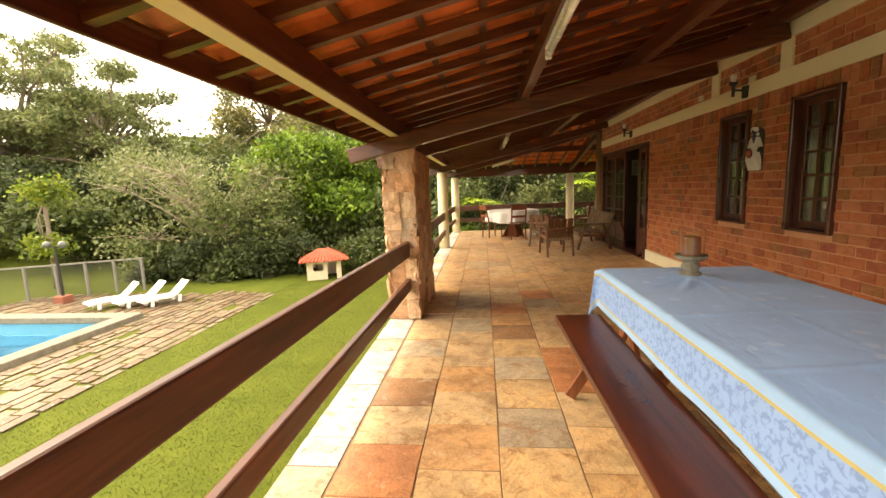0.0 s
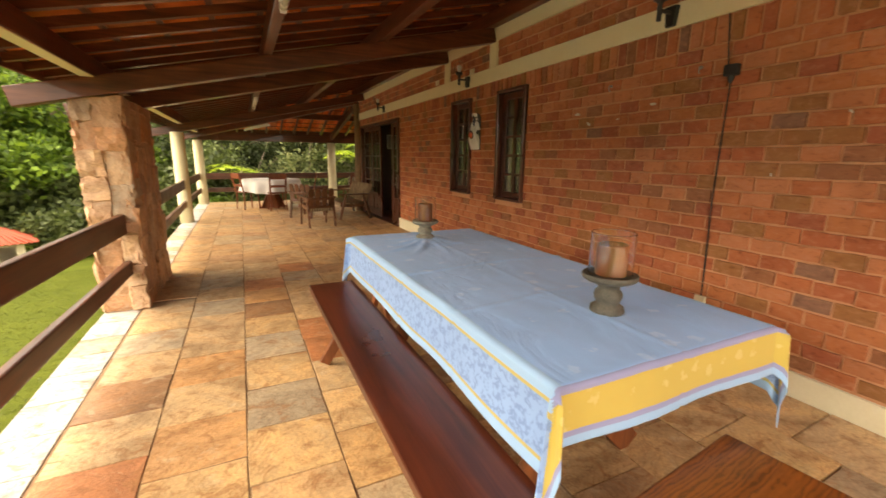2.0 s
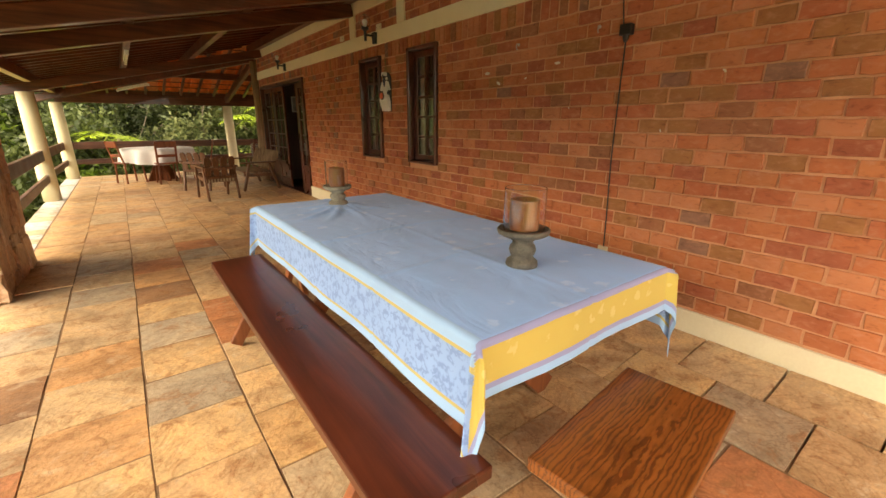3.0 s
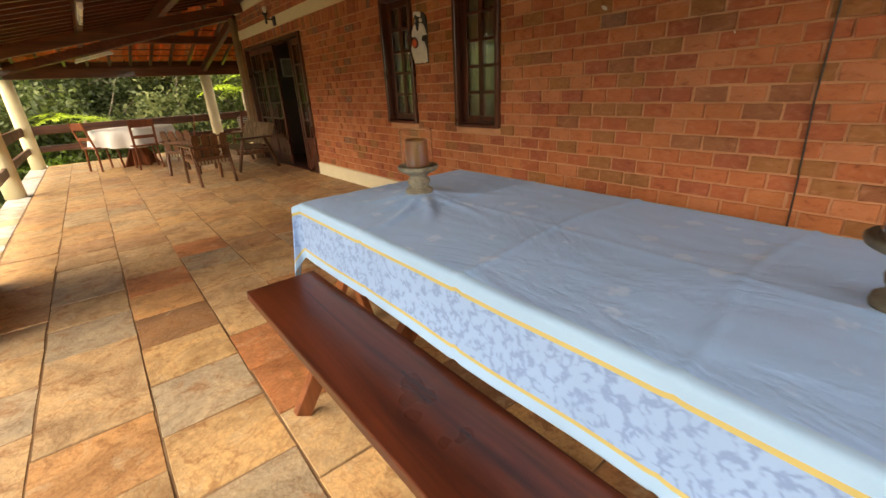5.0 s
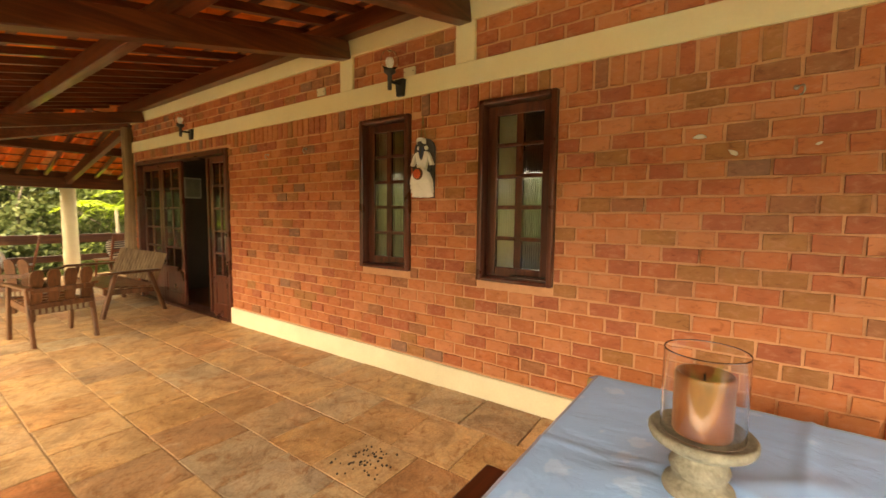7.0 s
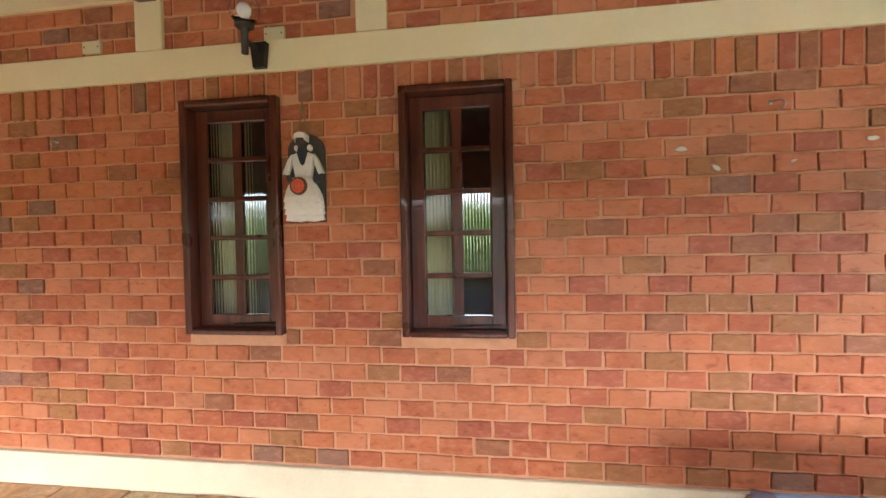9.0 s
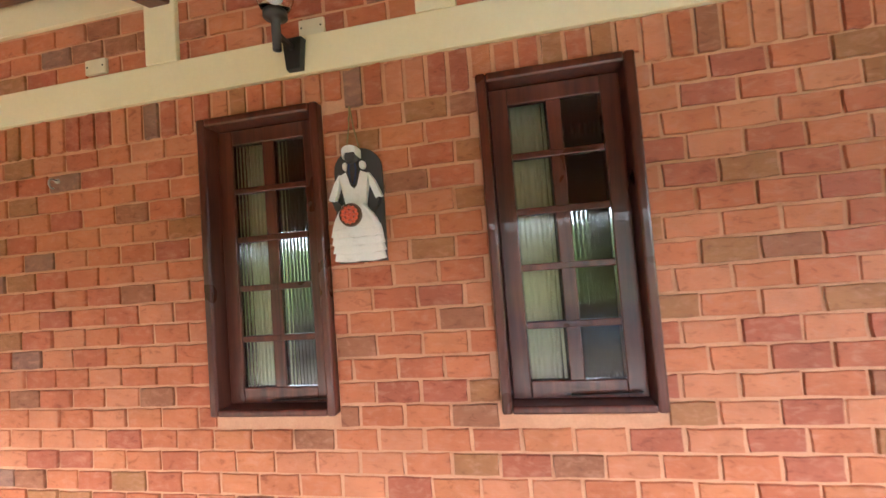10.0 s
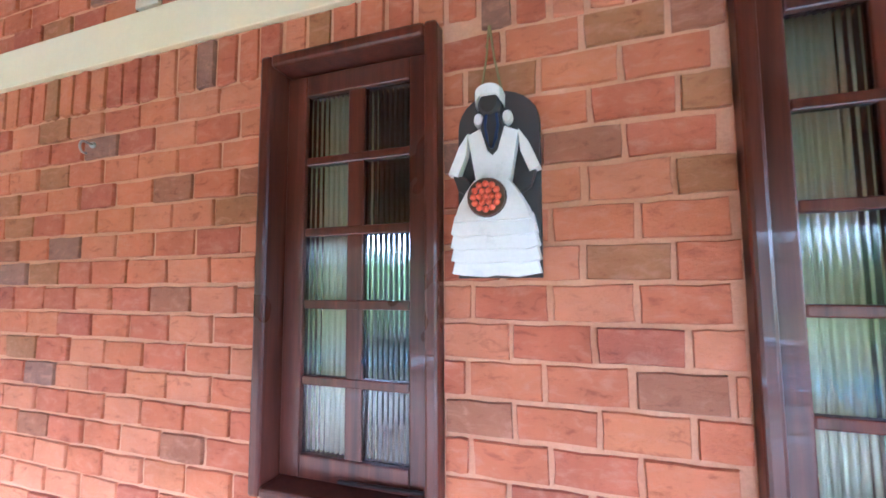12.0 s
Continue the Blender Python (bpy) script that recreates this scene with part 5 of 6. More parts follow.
# round table with a white cloth
rt = thing("round_table", "round wooden table under a white cloth by the railing", "table", pose(0.92, 12.25, 0))
bm = B()
lathe(bm, [(0.70, 0.72), (0.71, 0.735), (0.70, 0.75)], None, 40)
part("tabletop", bm, M_REDCHAIR, rt)
for a in (0, 90):
    bm = B()
    c, s_ = math.cos(radians(a + 20)), math.sin(radians(a + 20))
    va = [bm.verts.new((r * c - t * s_, r * s_ + t * c, z)) for t in (-0.03, 0.03) for r, z in ((-0.34, 0), (0.34, 0), (0.16, 0.36), (0.26, 0.72), (-0.26, 0.72), (-0.16, 0.36))]
    p, q = va[:6], va[6:]
    bm.faces.new(p)
    bm.faces.new(q)
    for i in range(6):
        bm.faces.new((p[i], p[(i + 1) % 6], q[(i + 1) % 6], q[i]))
    part("pedestal_board", bm, M_REDCHAIR, rt)
bm = B()
rings = []
for r, z, wv in ((0.0, 0.757, 0), (0.45, 0.757, 0), (0.70, 0.757, 0), (0.722, 0.748, 0.004), (0.732, 0.66, 0.02), (0.745, 0.54, 0.045), (0.75, 0.43, 0.055)):
    rings.append([bm.verts.new(((r + wv * math.sin(11 * t) + 0.4 * wv * math.sin(23 * t + 1)) * math.cos(t), (r + wv * math.sin(11 * t)) * math.sin(t), z - (0.02 * math.sin(3 * t) if z < 0.5 else 0))) for t in [2 * math.pi * k / 88 for k in range(88)]])
for p, q in zip(rings, rings[1:]):
    for k in range(88):
        bm.faces.new((p[k], p[(k + 1) % 88], q[(k + 1) % 88], q[k]))
bmesh.ops.remove_doubles(bm, verts=bm.verts, dist=0.0005)
wc = solid("white_tablecloth", bm, fabric("white_linen", (0.74, 0.72, 0.70)), "plain white round tablecloth hanging in folds", "tablecloth", smooth=True)
wc.matrix_world = pose(0.92, 12.25, 0)


def side_chair(m, label):
    """A red-brown dining chair with a tapering plank back; it faces +y."""
    ob = thing("dining_chair", label, "chair", m, "chairs round the white table")
    for x in (-0.17, 0.17):
        for y, top in ((0.19, 0.44), (-0.17, 0.44)):
            bm = B()
            beam(bm, (x * 1.15, y * 1.15, 0), (x, y, top), 0.032, 0.032, 0.005, (0, 1, 0))
            part("leg", bm, M_REDCHAIR, ob)
    bm = B()
    box(bm, (-0.22, -0.21, 0.435), (0.22, 0.22, 0.465), None, 0.01)
    part("seat", bm, M_REDCHAIR, ob)
    for x in (-0.185, 0.185):
        bm = B()
        beam(bm, (x, -0.19, 0.46), (x * 1.02, -0.29, 0.93), 0.04, 0.028, 0.006, (0, 1, 0))
        part("back_post", bm, M_REDCHAIR, ob)
    for z, h in ((0.86, 0.13), (0.62, 0.06)):
        bm = B()
        y = -0.19 - 0.10 * (z - 0.46) / 0.47
        beam(bm, (-0.19, y, z), (0.19, y, z), 0.02, h, 0.008)
        part("back_rail", bm, M_REDCHAIR, ob)
    return ob


CHAIR_LABEL = "red-brown wooden dining chair at the white-clothed table"
first = side_chair(pose(0.98, 11.55, 0, 0, 0, 6), CHAIR_LABEL)
for m in (pose(0.30, 12.08, 0, 0, 0, -62), pose(1.80, 12.2, 0, 0, 0, 80)):
    copy_thing(first, m)
far_chair = copy_thing(first, pose(3.1, 12.35, 0, 0, 0, 20))
tagged(far_chair, "wooden chair with a striped cushion by the corner post", "chair")
M_STRIPE, n, l, b = material("striped_cushion", 0.85)
wvs = n.new("ShaderNodeTexWave")
wvs.inputs["Scale"].default_value = 8.0
wvs.bands_direction = "Z"
tc = n.new("ShaderNodeTexCoord")
l.new(tc.outputs["Object"], wvs.inputs["Vector"])
l.new(ramp_into(n, l, wvs.outputs[1], [(0.45, (0.62, 0.55, 0.44)), (0.55, (0.07, 0.05, 0.04))]), b.inputs["Base Color"])
bm = B()
bmesh.ops.create_uvsphere(bm, u_segments=20, v_segments=12, radius=0.5)
for v in bm.verts:
    v.co = Vector((math.copysign(abs(v.co.x * 2) ** 0.6 * 0.2, v.co.x), v.co.y * 0.16, math.copysign(abs(v.co.z * 2) ** 0.6 * 0.17, v.co.z)))
cu = solid("cushion", bm, M_STRIPE, "striped brown and cream cushion on a wooden chair", "cushion", smooth=True)
cu.matrix_world = pose(3.14, 12.24, 0.655, -14, 0, 20)

# ---- garden ----


def lounger(m):
    """A white moulded pool lounger; its back is raised at the +y end."""
    ob = thing("sun_lounger", "white plastic sun lounger with raised back on the terrace", "sun lounger", m, "loungers by the pool")
    bm = B()
    prof = [(-0.95, 0.27), (-0.80, 0.31), (-0.30, 0.33), (0.15, 0.30), (0.30, 0.34), (0.55, 0.56), (0.82, 0.83)]
    rows = []
    for y, z in prof:
        rows.append([bm.verts.new((x, y, z + dz)) for x, dz in ((-0.31, 0.012), (0.31, 0.012), (0.31, -0.034), (-0.31, -0.034))])
    for p, q in zip(rows, rows[1:]):
        for k in range(4):
            bm.faces.new((p[k], q[k], q[(k + 1) % 4], p[(k + 1) % 4]))
    bm.faces.new(rows[0])
    bm.faces.new(rows[-1][::-1])
    bmesh.ops.recalc_face_normals(bm, faces=bm.faces)
    part("deck", bm, M_WHITE, ob)
    for s in (-1, 1):
        bm = B()
        for k in range(3):
            beam(bm, (s * 0.31, prof[k][0], prof[k][1] - 0.03), (s * 0.31, prof[k + 1][0], prof[k + 1][1] - 0.03), 0.05, 0.11, 0.012)
        part("side_rail", bm, M_WHITE, ob)
        for y in (-0.62, 0.38):
            bm = B()
            beam(bm, (s * 0.29, y, 0.0), (s * 0.29, y + 0.04, 0.30), 0.06, 0.12, 0.01, (0, 1, 0))
            part("leg", bm, M_WHITE, ob)
    return ob


first = lounger(pose(-10.25, 10.52, GROUND + 0.03, 0, 0, -30) @ Matrix.Diagonal((0.68, 0.68, 0.66, 1)))
copy_thing(first, pose(-9.50, 10.62, GROUND + 0.03, 0, 0, -28))
copy_thing(first, pose(-8.86, 10.70, GROUND + 0.03, 0, 0, -29))

hut = thing("garden_hut", "tiny cream kennel house with a red tiled roof on the lawn", "kennel", pose(*out(-4.44, 11.3), GROUND, 0, 0, 22) @ Matrix.Diagonal((OUT * 1.08, OUT * 1.08, OUT * 0.86, 1)))
M_HUTROOF = surface("hut_tile", (0.27, 0.042, 0.02), (0.38, 0.07, 0.03), 6, 50, 0.7, 0.3)
M_HUT = surface("hut_plaster", (0.62, 0.52, 0.36), (0.72, 0.63, 0.46), 4, 40, 0.8, 0.2)
for lo, hi in (((-0.42, -0.4, 0), (-0.36, 0.4, 0.62)), ((0.36, -0.4, 0), (0.42, 0.4, 0.62)), ((-0.36, 0.34, 0), (0.36, 0.4, 0.62)), ((-0.36, -0.4, 0), (-0.27, -0.34, 0.62)), ((-0.27, -0.4, 0), (-0.02, -0.34, 0.28)), ((-0.02, -0.4, 0), (0.08, -0.34, 0.62)), ((0.30, -0.4, 0), (0.36, -0.34, 0.62)), ((-0.27, -0.4, 0.5), (-0.02, -0.34, 0.62)), ((0.08, -0.4, 0.52), (0.30, -0.34, 0.62))):
    bm = B()
    box(bm, lo, hi)
    part("wall", bm, M_HUT, hut)
bm = B()
vs = [bm.verts.new(p) for p in ((-0.6, -0.56, 0.60), (0.6, -0.56, 0.60), (0.6, 0.56, 0.60), (-0.6, 0.56, 0.60), (-0.12, 0, 0.92), (0.12, 0, 0.92))]
for f in ((0, 1, 5, 4), (1, 2, 5), (2, 3, 4, 5), (3, 0, 4), (3, 2, 1, 0)):
    bm.faces.new([vs[i] for i in f])
hr = part("roof", bm, M_HUTROOF, hut, "red clay tile roof")
for k in range(13):
    t = (k - 6) / 6
    bm = B()
    beam(bm, (t * 0.58, -0.57, 0.612), (t * 0.12, -0.02, 0.935), 0.055, 0.03, 0.01)
    part("roof_tile", bm, M_HUTROOF, hr)
for k in range(11):
    t = (k - 5) / 5
    bm = B()
    beam(bm, (0.61, t * 0.54, 0.612), (0.13, t * 0.04, 0.935), 0.055, 0.03, 0.01)
    part("roof_tile", bm, M_HUTROOF, hr)

M_GLOBE = plain("dull_globe", (0.10, 0.105, 0.09), 0.3)
lamp = thing("garden_lamp", "dark garden lamp post with two round globes", "lamp post", pose(*out(-9.80, 8.75), GROUND) @ Matrix.Diagonal((OUT, OUT, OUT, 1)))
bm = B()
tube(bm, [(0, 0, 0), (0, 0, 1.35)], [0.035, 0.025], 10)
part("pole", bm, M_BLACK, lamp)
bm = B()
box(bm, (-0.13, -0.13, 0), (0.13, 0.13, 0.18), None, 0.02)
part("base", bm, plain("red_base", (0.25, 0.08, 0.05), 0.8), lamp)
for s in (-1, 1):
    bm = B()
    tube(bm, [(0, 0, 1.3), (s * 0.12, 0, 1.36), (s * 0.2, 0, 1.30)], 0.012, 8)
    arm = part("arm", bm, M_BLACK, lamp)
    bm = B()
    bmesh.ops.create_uvsphere(bm, u_segments=18, v_segments=12, radius=0.085, matrix=Matrix.Translation((s * 0.2, 0, 1.38 if s > 0 else 1.38)))
    part("globe", bm, M_GLOBE, arm, "greyish round globe", True)

# fence of wire mesh on pale posts
fence = thing("fence", "wire mesh fence on pale posts behind the pool", "fence")
M_WIRE = plain("grey_wire", (0.10, 0.10, 0.095), 0.5, 0.3)
M_POST = plain("fence_concrete", (0.19, 0.18, 0.155), 0.85)
FA, FB = Vector((-16.19, 9.68, GROUND)), Vector((-11.00, 12.41, GROUND))
for k in range(9):
    p = FA.lerp(FB, k / 8)
    bm = B()
    beam(bm, p - Vector((0, 0, 0.1)), p + Vector((0, 0, 1.08)), 0.07, 0.07, 0.01, (0, 1, 0))
    part("post", bm, M_POST, fence)
bm = B()
beam(bm, FA + Vector((0, 0, 1.05)), FB + Vector((0, 0, 1.05)), 0.05, 0.05, 0.008)
part("top_rail", bm, M_POST, fence)
bm = B()
n = 150
for k in range(n):
    p = FA.lerp(FB, k / n)
    for s in (-1, 1):
        q = FA.lerp(FB, min(1, max(0, (k + s * 17) / n)))
        beam(bm, p + Vector((0, 0, 0.02)), q + Vector((0, 0, 1.03)), 0.0035, 0.0035, 0)
part("wire_mesh", bm, M_WIRE, fence)

# ---- trees ----


def crown_points(blobs, n, clump, rg):
    """Leaf places: small clumps scattered through ellipsoids, denser at the skin."""
    vol = np.array([b[3] * b[4] * b[5] for b in blobs]) ** 0.75
    share = (vol / vol.sum() * n).astype(int)
    out = []
    for (cx, cy, cz, rx, ry, rz), k in zip(blobs, share):
        nc = max(6, k // 45)
        d = rg.normal(size=(nc, 3))
        d /= np.linalg.norm(d, axis=1)[:, None]
        r = rg.uniform(0.35, 1.0, nc) ** 0.5
        c = d * r[:, None] * np.array([rx, ry, rz]) + np.array([cx, cy, cz])
        pick = rg.integers(0, nc, k)
        spread = rg.normal(size=(k, 3)) * clump * np.array([1, 1, 0.55])
        out.append(c[pick] + spread)
    return np.concatenate(out)


def make_tree(name, m, trunk_h, radius, blobs, leaves, leaf, mat, label, category="tree", bark=None, clump=0.22, seed=0, stems=1, twigs=3, group="", wide=0.25, spread=True):
    rg = np.random.default_rng(seed + 100)
    pr = random.Random(seed)
    if spread:
        x, y = out(m.translation.x, m.translation.y)
        m = pose(x, y, ground_z(x, y)) @ Matrix.Diagonal((OUT, OUT, OUT, 1))
    ob = thing(name, label, category, m, group)
    bm = B()
    for s in range(stems):
        off = Vector((0, 0, 0)) if stems == 1 else Vector((pr.uniform(-0.35, 0.35), pr.uniform(-0.35, 0.35), 0))
        lean = Vector((pr.uniform(-0.12, 0.12), pr.uniform(-0.12, 0.12), 1)) * trunk_h
        top = off + lean
        mid = off + lean * 0.5 + Vector((pr.uniform(-0.1, 0.1), pr.uniform(-0.1, 0.1), 0)) * trunk_h * 0.3
        tube(bm, [off - Vector((0, 0, 0.15)), mid, top], [radius * 1.25, radius, radius * 0.7], 8)
        mine = blobs[s::stems]
        for cx, cy, cz, rx, ry, rz in mine:
            c = Vector((cx, cy, cz))
            bend = top.lerp(c, 0.5) + Vector((pr.uniform(-0.2, 0.2), pr.uniform(-0.2, 0.2), pr.uniform(-0.1, 0.25))) * (c - top).length * 0.5
            tube(bm, [top - Vector((0, 0, trunk_h * 0.1)), bend, c], [radius * 0.55, radius * 0.35, radius * 0.16], 6)
            for _ in range(twigs):
                t = pr.uniform(0.5, 1.0)
                p = bend.lerp(c, t)
                e = c + Vector((pr.uniform(-1, 1) * rx, pr.uniform(-1, 1) * ry, pr.uniform(-0.7, 1) * rz)) * 0.95
                k = p.lerp(e, 0.5) + Vector((0, 0, pr.uniform(0, 0.15) * rz))
                tube(bm, [p, k, e], [radius * 0.16, radius * 0.10, radius * 0.04], 4)
    part("trunk", bm, bark or M_BARK, ob, smooth=True)
    me = blades("crown", crown_points(blobs, leaves, clump, rg), leaf, mat, wide)
    c = new("crown", me)
    c.parent = ob
    return ob


def blob_crown(pr, n, spread, low, high, r0, r1, flat=0.7):
    out = []
    for _ in range(n):
        a, d = pr.uniform(0, 2 * math.pi), spread * pr.uniform(0, 1) ** 0.6
        z = pr.uniform(low, high)
        r = pr.uniform(r0, r1)
        out.append((d * math.cos(a), d * math.sin(a), z, r, r, r * flat))
    return out


pr = random.Random(77)
M_LEAF_PALE = leaf_material("leaf_pale", (0.12, 0.125, 0.05), (0.28, 0.26, 0.11))
# tall open trees on the rise to the west
WEST = "tall spreading trees with grey-green open crowns on the slope"
for k, (x, y, h, s) in enumerate(((-21.5, 17.5, 8.0, 3.4), (-18.8, 19.6, 7.2, 2.8), (-24.5, 23.0, 9.0, 3.6), (-27.0, 15.5, 8.8, 3.6))):
    blobs = blob_crown(random.Random(k + 5), 34, s * 1.2, h * 0.34, h * 1.04, 0.35, 0.95, 0.5)
    make_tree("tree", pose(x, y, ground_z(x, y)), h * 0.5, 0.16, blobs, 20000, 0.17, M_LEAF_GREY, "tall tree with an open grey-green crown on the slope", seed=k, clump=0.24, twigs=5, group="tall trees on the slope")
# feathery pale tree
blobs = blob_crown(random.Random(31), 34, 4.2, 3.0, 8.0, 0.6, 1.2, 0.8)
make_tree("tree", pose(-12.6, 26.6, ground_z(-12.6, 26.6)), 5.4, 0.15, blobs, 26000, 0.23, M_LEAF_PALE, "slender feathery pale tree against the white sky", seed=31, clump=0.35, twigs=6, bark=M_PALEBARK)
# dense bright tree behind the hut
blobs = blob_crown(random.Random(41), 22, 2.5, 0.9, 4.1, 0.8, 1.3, 0.6)
make_tree("tree", pose(-6.0, 15.8, ground_z(-6, 15.8)), 1.6, 0.11, blobs, 52000, 0.17, M_LEAF_BRIGHT, "dense bright green tree behind the little hut", seed=41, clump=0.2, stems=3)
blobs = blob_crown(random.Random(42), 18, 2.2, 0.6, 4.4, 0.8, 1.2, 0.6)
make_tree("tree", pose(-2.6, 17.0, ground_z(-2.6, 17.0)), 1.6, 0.11, blobs, 40000, 0.16, M_LEAF_BRIGHT, "leafy green tree beyond the lawn", seed=42, clump=0.2, stems=3)
# grey twiggy shrub
blobs = blob_crown(random.Random(51), 30, 3.0, 0.4, 3.4, 0.6, 1.0, 0.7)
make_tree("shrub", pose(-9.2, 13.2, ground_z(-9.2, 13.2)), 0.7, 0.09, blobs, 12000, 0.12, M_LEAF_GREY, "sprawling half-bare shrub with pale twigs", "shrub", M_PALEBARK, 0.30, 51, 5, 16)
blobs = blob_crown(random.Random(52), 12, 1.6, 0.4, 2.2, 0.5, 0.8, 0.7)
make_tree("shrub", pose(-7.2, 12.9, ground_z(-7.2, 12.9)), 0.5, 0.07, blobs, 6000, 0.13, M_LEAF_MID, "sprawling twiggy shrub at the lawn's edge", "shrub", M_PALEBARK, 0.26, 52, 4, 12)
M_LEAF_YOUNG = leaf_material("leaf_young", (0.07, 0.13, 0.015), (0.20, 0.24, 0.03), 0.3)
# slim young tree by the fence
blobs = [(0, 0, 2.75, 0.34, 0.34, 0.22), (0.15, 0.1, 2.5, 0.3, 0.3, 0.16), (-0.2, 0, 1.25, 0.3, 0.3, 0.15), (0.1, -0.2, 1.1, 0.33, 0.33, 0.13)]
make_tree("tree", pose(-11.6, 10.2, ground_z(-11.6, 10.2)), 2.6, 0.06, blobs, 1500, 0.13, M_LEAF_YOUNG, "slim young tree with yellow-green leaves by the fence", seed=61, clump=0.16)


def thicket(name, m, size, leaves, leaf, mat, label, seed, n=16, spread=True):
    blobs = blob_crown(random.Random(seed), n, 1.0, 0.15, 0.95, 0.28, 0.45, 0.8)
    blobs = [(a * size[0], b * size[1], c * size[2], d * size[0], e * size[1], f * size[2] * 0.6) for a, b, c, d, e, f in blobs]
    return make_tree(name, m, size[2] * 0.3, 0.06, blobs, leaves, leaf, mat, label, "bush", None, 0.24, seed, 4, 3, spread=spread)


UNDER = (("dark leafy bush in the undergrowth behind the lawn", M_LEAF_DARK), ("dense green bush at the wood's edge", M_LEAF_MID))
for k, (x, y, sx, sz) in enumerate(((-14.5, 14.0, 2.4, 3.0), (-11.5, 16.0, 2.4, 3.2), (-18.0, 13.5, 2.6, 3.4), (-8.8, 17.5, 2.4, 3.0), (-14.0, 19.0, 2.8, 3.2), (-21.0, 11.5, 2.8, 3.6), (-9.5, 21.5, 2.8, 3.4), (-5.0, 20.5, 3.0, 4.4), (-17.5, 16.5, 2.4, 3.3), (-4.0, 14.6, 1.6, 1.5), (-0.8, 15.9, 1.6, 2.4))):
    lab, mt = UNDER[0 if k % 3 else 1]
    thicket("bush", pose(x, y, ground_z(x, y)), (sx, sx * 0.8, sz), 13000, 0.20, mt, lab, 200 + k)

# low undergrowth where the lawn ends
for k, (x, y, sx, sz) in enumerate(((-12.0, 14.3, 0.8, 1.2), (-11.0, 14.0, 0.9, 0.9), (-9.9, 14.1, 0.8, 1.3), (-8.9, 14.2, 0.8, 0.9), (-7.9, 14.4, 0.8, 1.3), (-7.0, 15.0, 0.8, 1.2), (-4.2, 15.3, 0.8, 1.1), (-3.2, 15.2, 0.9, 1.3))):
    thicket("bush", pose(x, y, ground_z(x, y)), (sx, sx * 0.8, sz), 6000, 0.15, M_LEAF_DARK if k % 3 else M_LEAF_MID, "low leafy bush at the edge of the lawn", 500 + k, 10, False)

# greenery close behind the far railing
for k, (x, y, sx, sz, mt, lab) in enumerate((
        (-2.2, 16.2, 1.9, 2.6, M_LEAF_MID, "leafy bush behind the far railing"), (0.4, 17.6, 2.2, 3.6, M_LEAF_DARK, "dark bush behind the far railing"),
        (2.8, 18.2, 2.2, 3.8, M_LEAF_GREY, "grey-green bush behind the far railing"), (5.4, 17.6, 2.4, 3.8, M_LEAF_MID, "tall bush behind the far railing"),
        (8.5, 18.0, 2.8, 4.4, M_LEAF_MID, "tall bush beyond the house corner"), (12.0, 17.0, 2.8, 4.4, M_LEAF_DARK, "dark bush beyond the house corner"), (1.2, 15.9, 1.3, 1.5, M_LEAF_MID, "low bush behind the far railing"), (-0.6, 15.6, 1.0, 1.2, M_LEAF_BRIGHT, "low bright bush behind the far railing"), (3.6, 20.8, 3.2, 5.2, M_LEAF_DARK, "dark tree mass behind the far railing"), (-1.5, 20.5, 3.2, 5.4, M_LEAF_MID, "green tree mass behind the far railing"))):
    thicket("bush", pose(x, y, ground_z(x, y) - 0.2), (sx, sx * 0.7, sz * 1.2), 15000, 0.16, mt, lab, 300 + k, spread=False)


def palm_like(m, height, fronds, label):
    """A young tree whose long divided leaves spread from its head."""
    ob = thing("young_palm", label, "plant", m)
    bm = B()
    tube(bm, [(0, 0, -0.1), (0.03, 0, height * 0.5), (0, 0, height)], [0.06, 0.05, 0.035], 8)
    part("stem", bm, M_PALEBARK, ob, smooth=True)
    rg = random.Random(9)
    for k in range(fronds):
        a = 2 * math.pi * k / fronds + rg.uniform(-0.2, 0.2)
        ln, up = rg.uniform(0.9, 1.4), rg.uniform(-0.1, 0.6)
        bm = B()
        pts = [Vector((math.cos(a) * ln * t, math.sin(a) * ln * t, height + up * t * ln - 0.55 * ln * t * t)) for t in (0, 0.35, 0.7, 1.0)]
        tube(bm, pts, [0.014, 0.011, 0.008, 0.003], 5)
        side = Vector((-math.sin(a), math.cos(a), 0))
        for i in range(22):
            t = 0.2 + 0.8 * i / 21
            j = min(2, int(t * 3))
            p = pts[0].lerp(pts[1], min(1, t / 0.35)) if t < 0.35 else pts[1].lerp(pts[2], (t - 0.35) / 0.35) if t < 0.7 else pts[2].lerp(pts[3], (t - 0.7) / 0.3)
            for s in (-1, 1):
                w = 0.30 * math.sin(math.pi * (0.12 + 0.85 * t)) * ln
                d = (side * s + Vector((math.cos(a), math.sin(a), 0)) * 0.5 + Vector((0, 0, rg.uniform(-0.35, 0.1)))).normalized()
                f = d.cross(Vector((0, 0, 1))).normalized() * 0.022
                v = [bm.verts.new(q) for q in (p, p + d * w * 0.5 + f, p + d * w, p + d * w * 0.5 - f)]
                bm.faces.new(v)
        part("frond", bm, M_LEAF_LIME, ob)
    return ob


palm_like(pose(4.0, 15.2, ground_z(4.0, 15.2)), 2.9, 13, "young plant with lime green divided leaves behind the railing")
palm_like(pose(4.9, 15.8, ground_z(4.9, 15.8)), 3.25, 13, "tall young plant with lime green divided leaves")
palm_like(pose(0.2, 15.1, ground_z(0.2, 15.1)), 2.4, 10, "low plant with lime green divided leaves behind the railing")

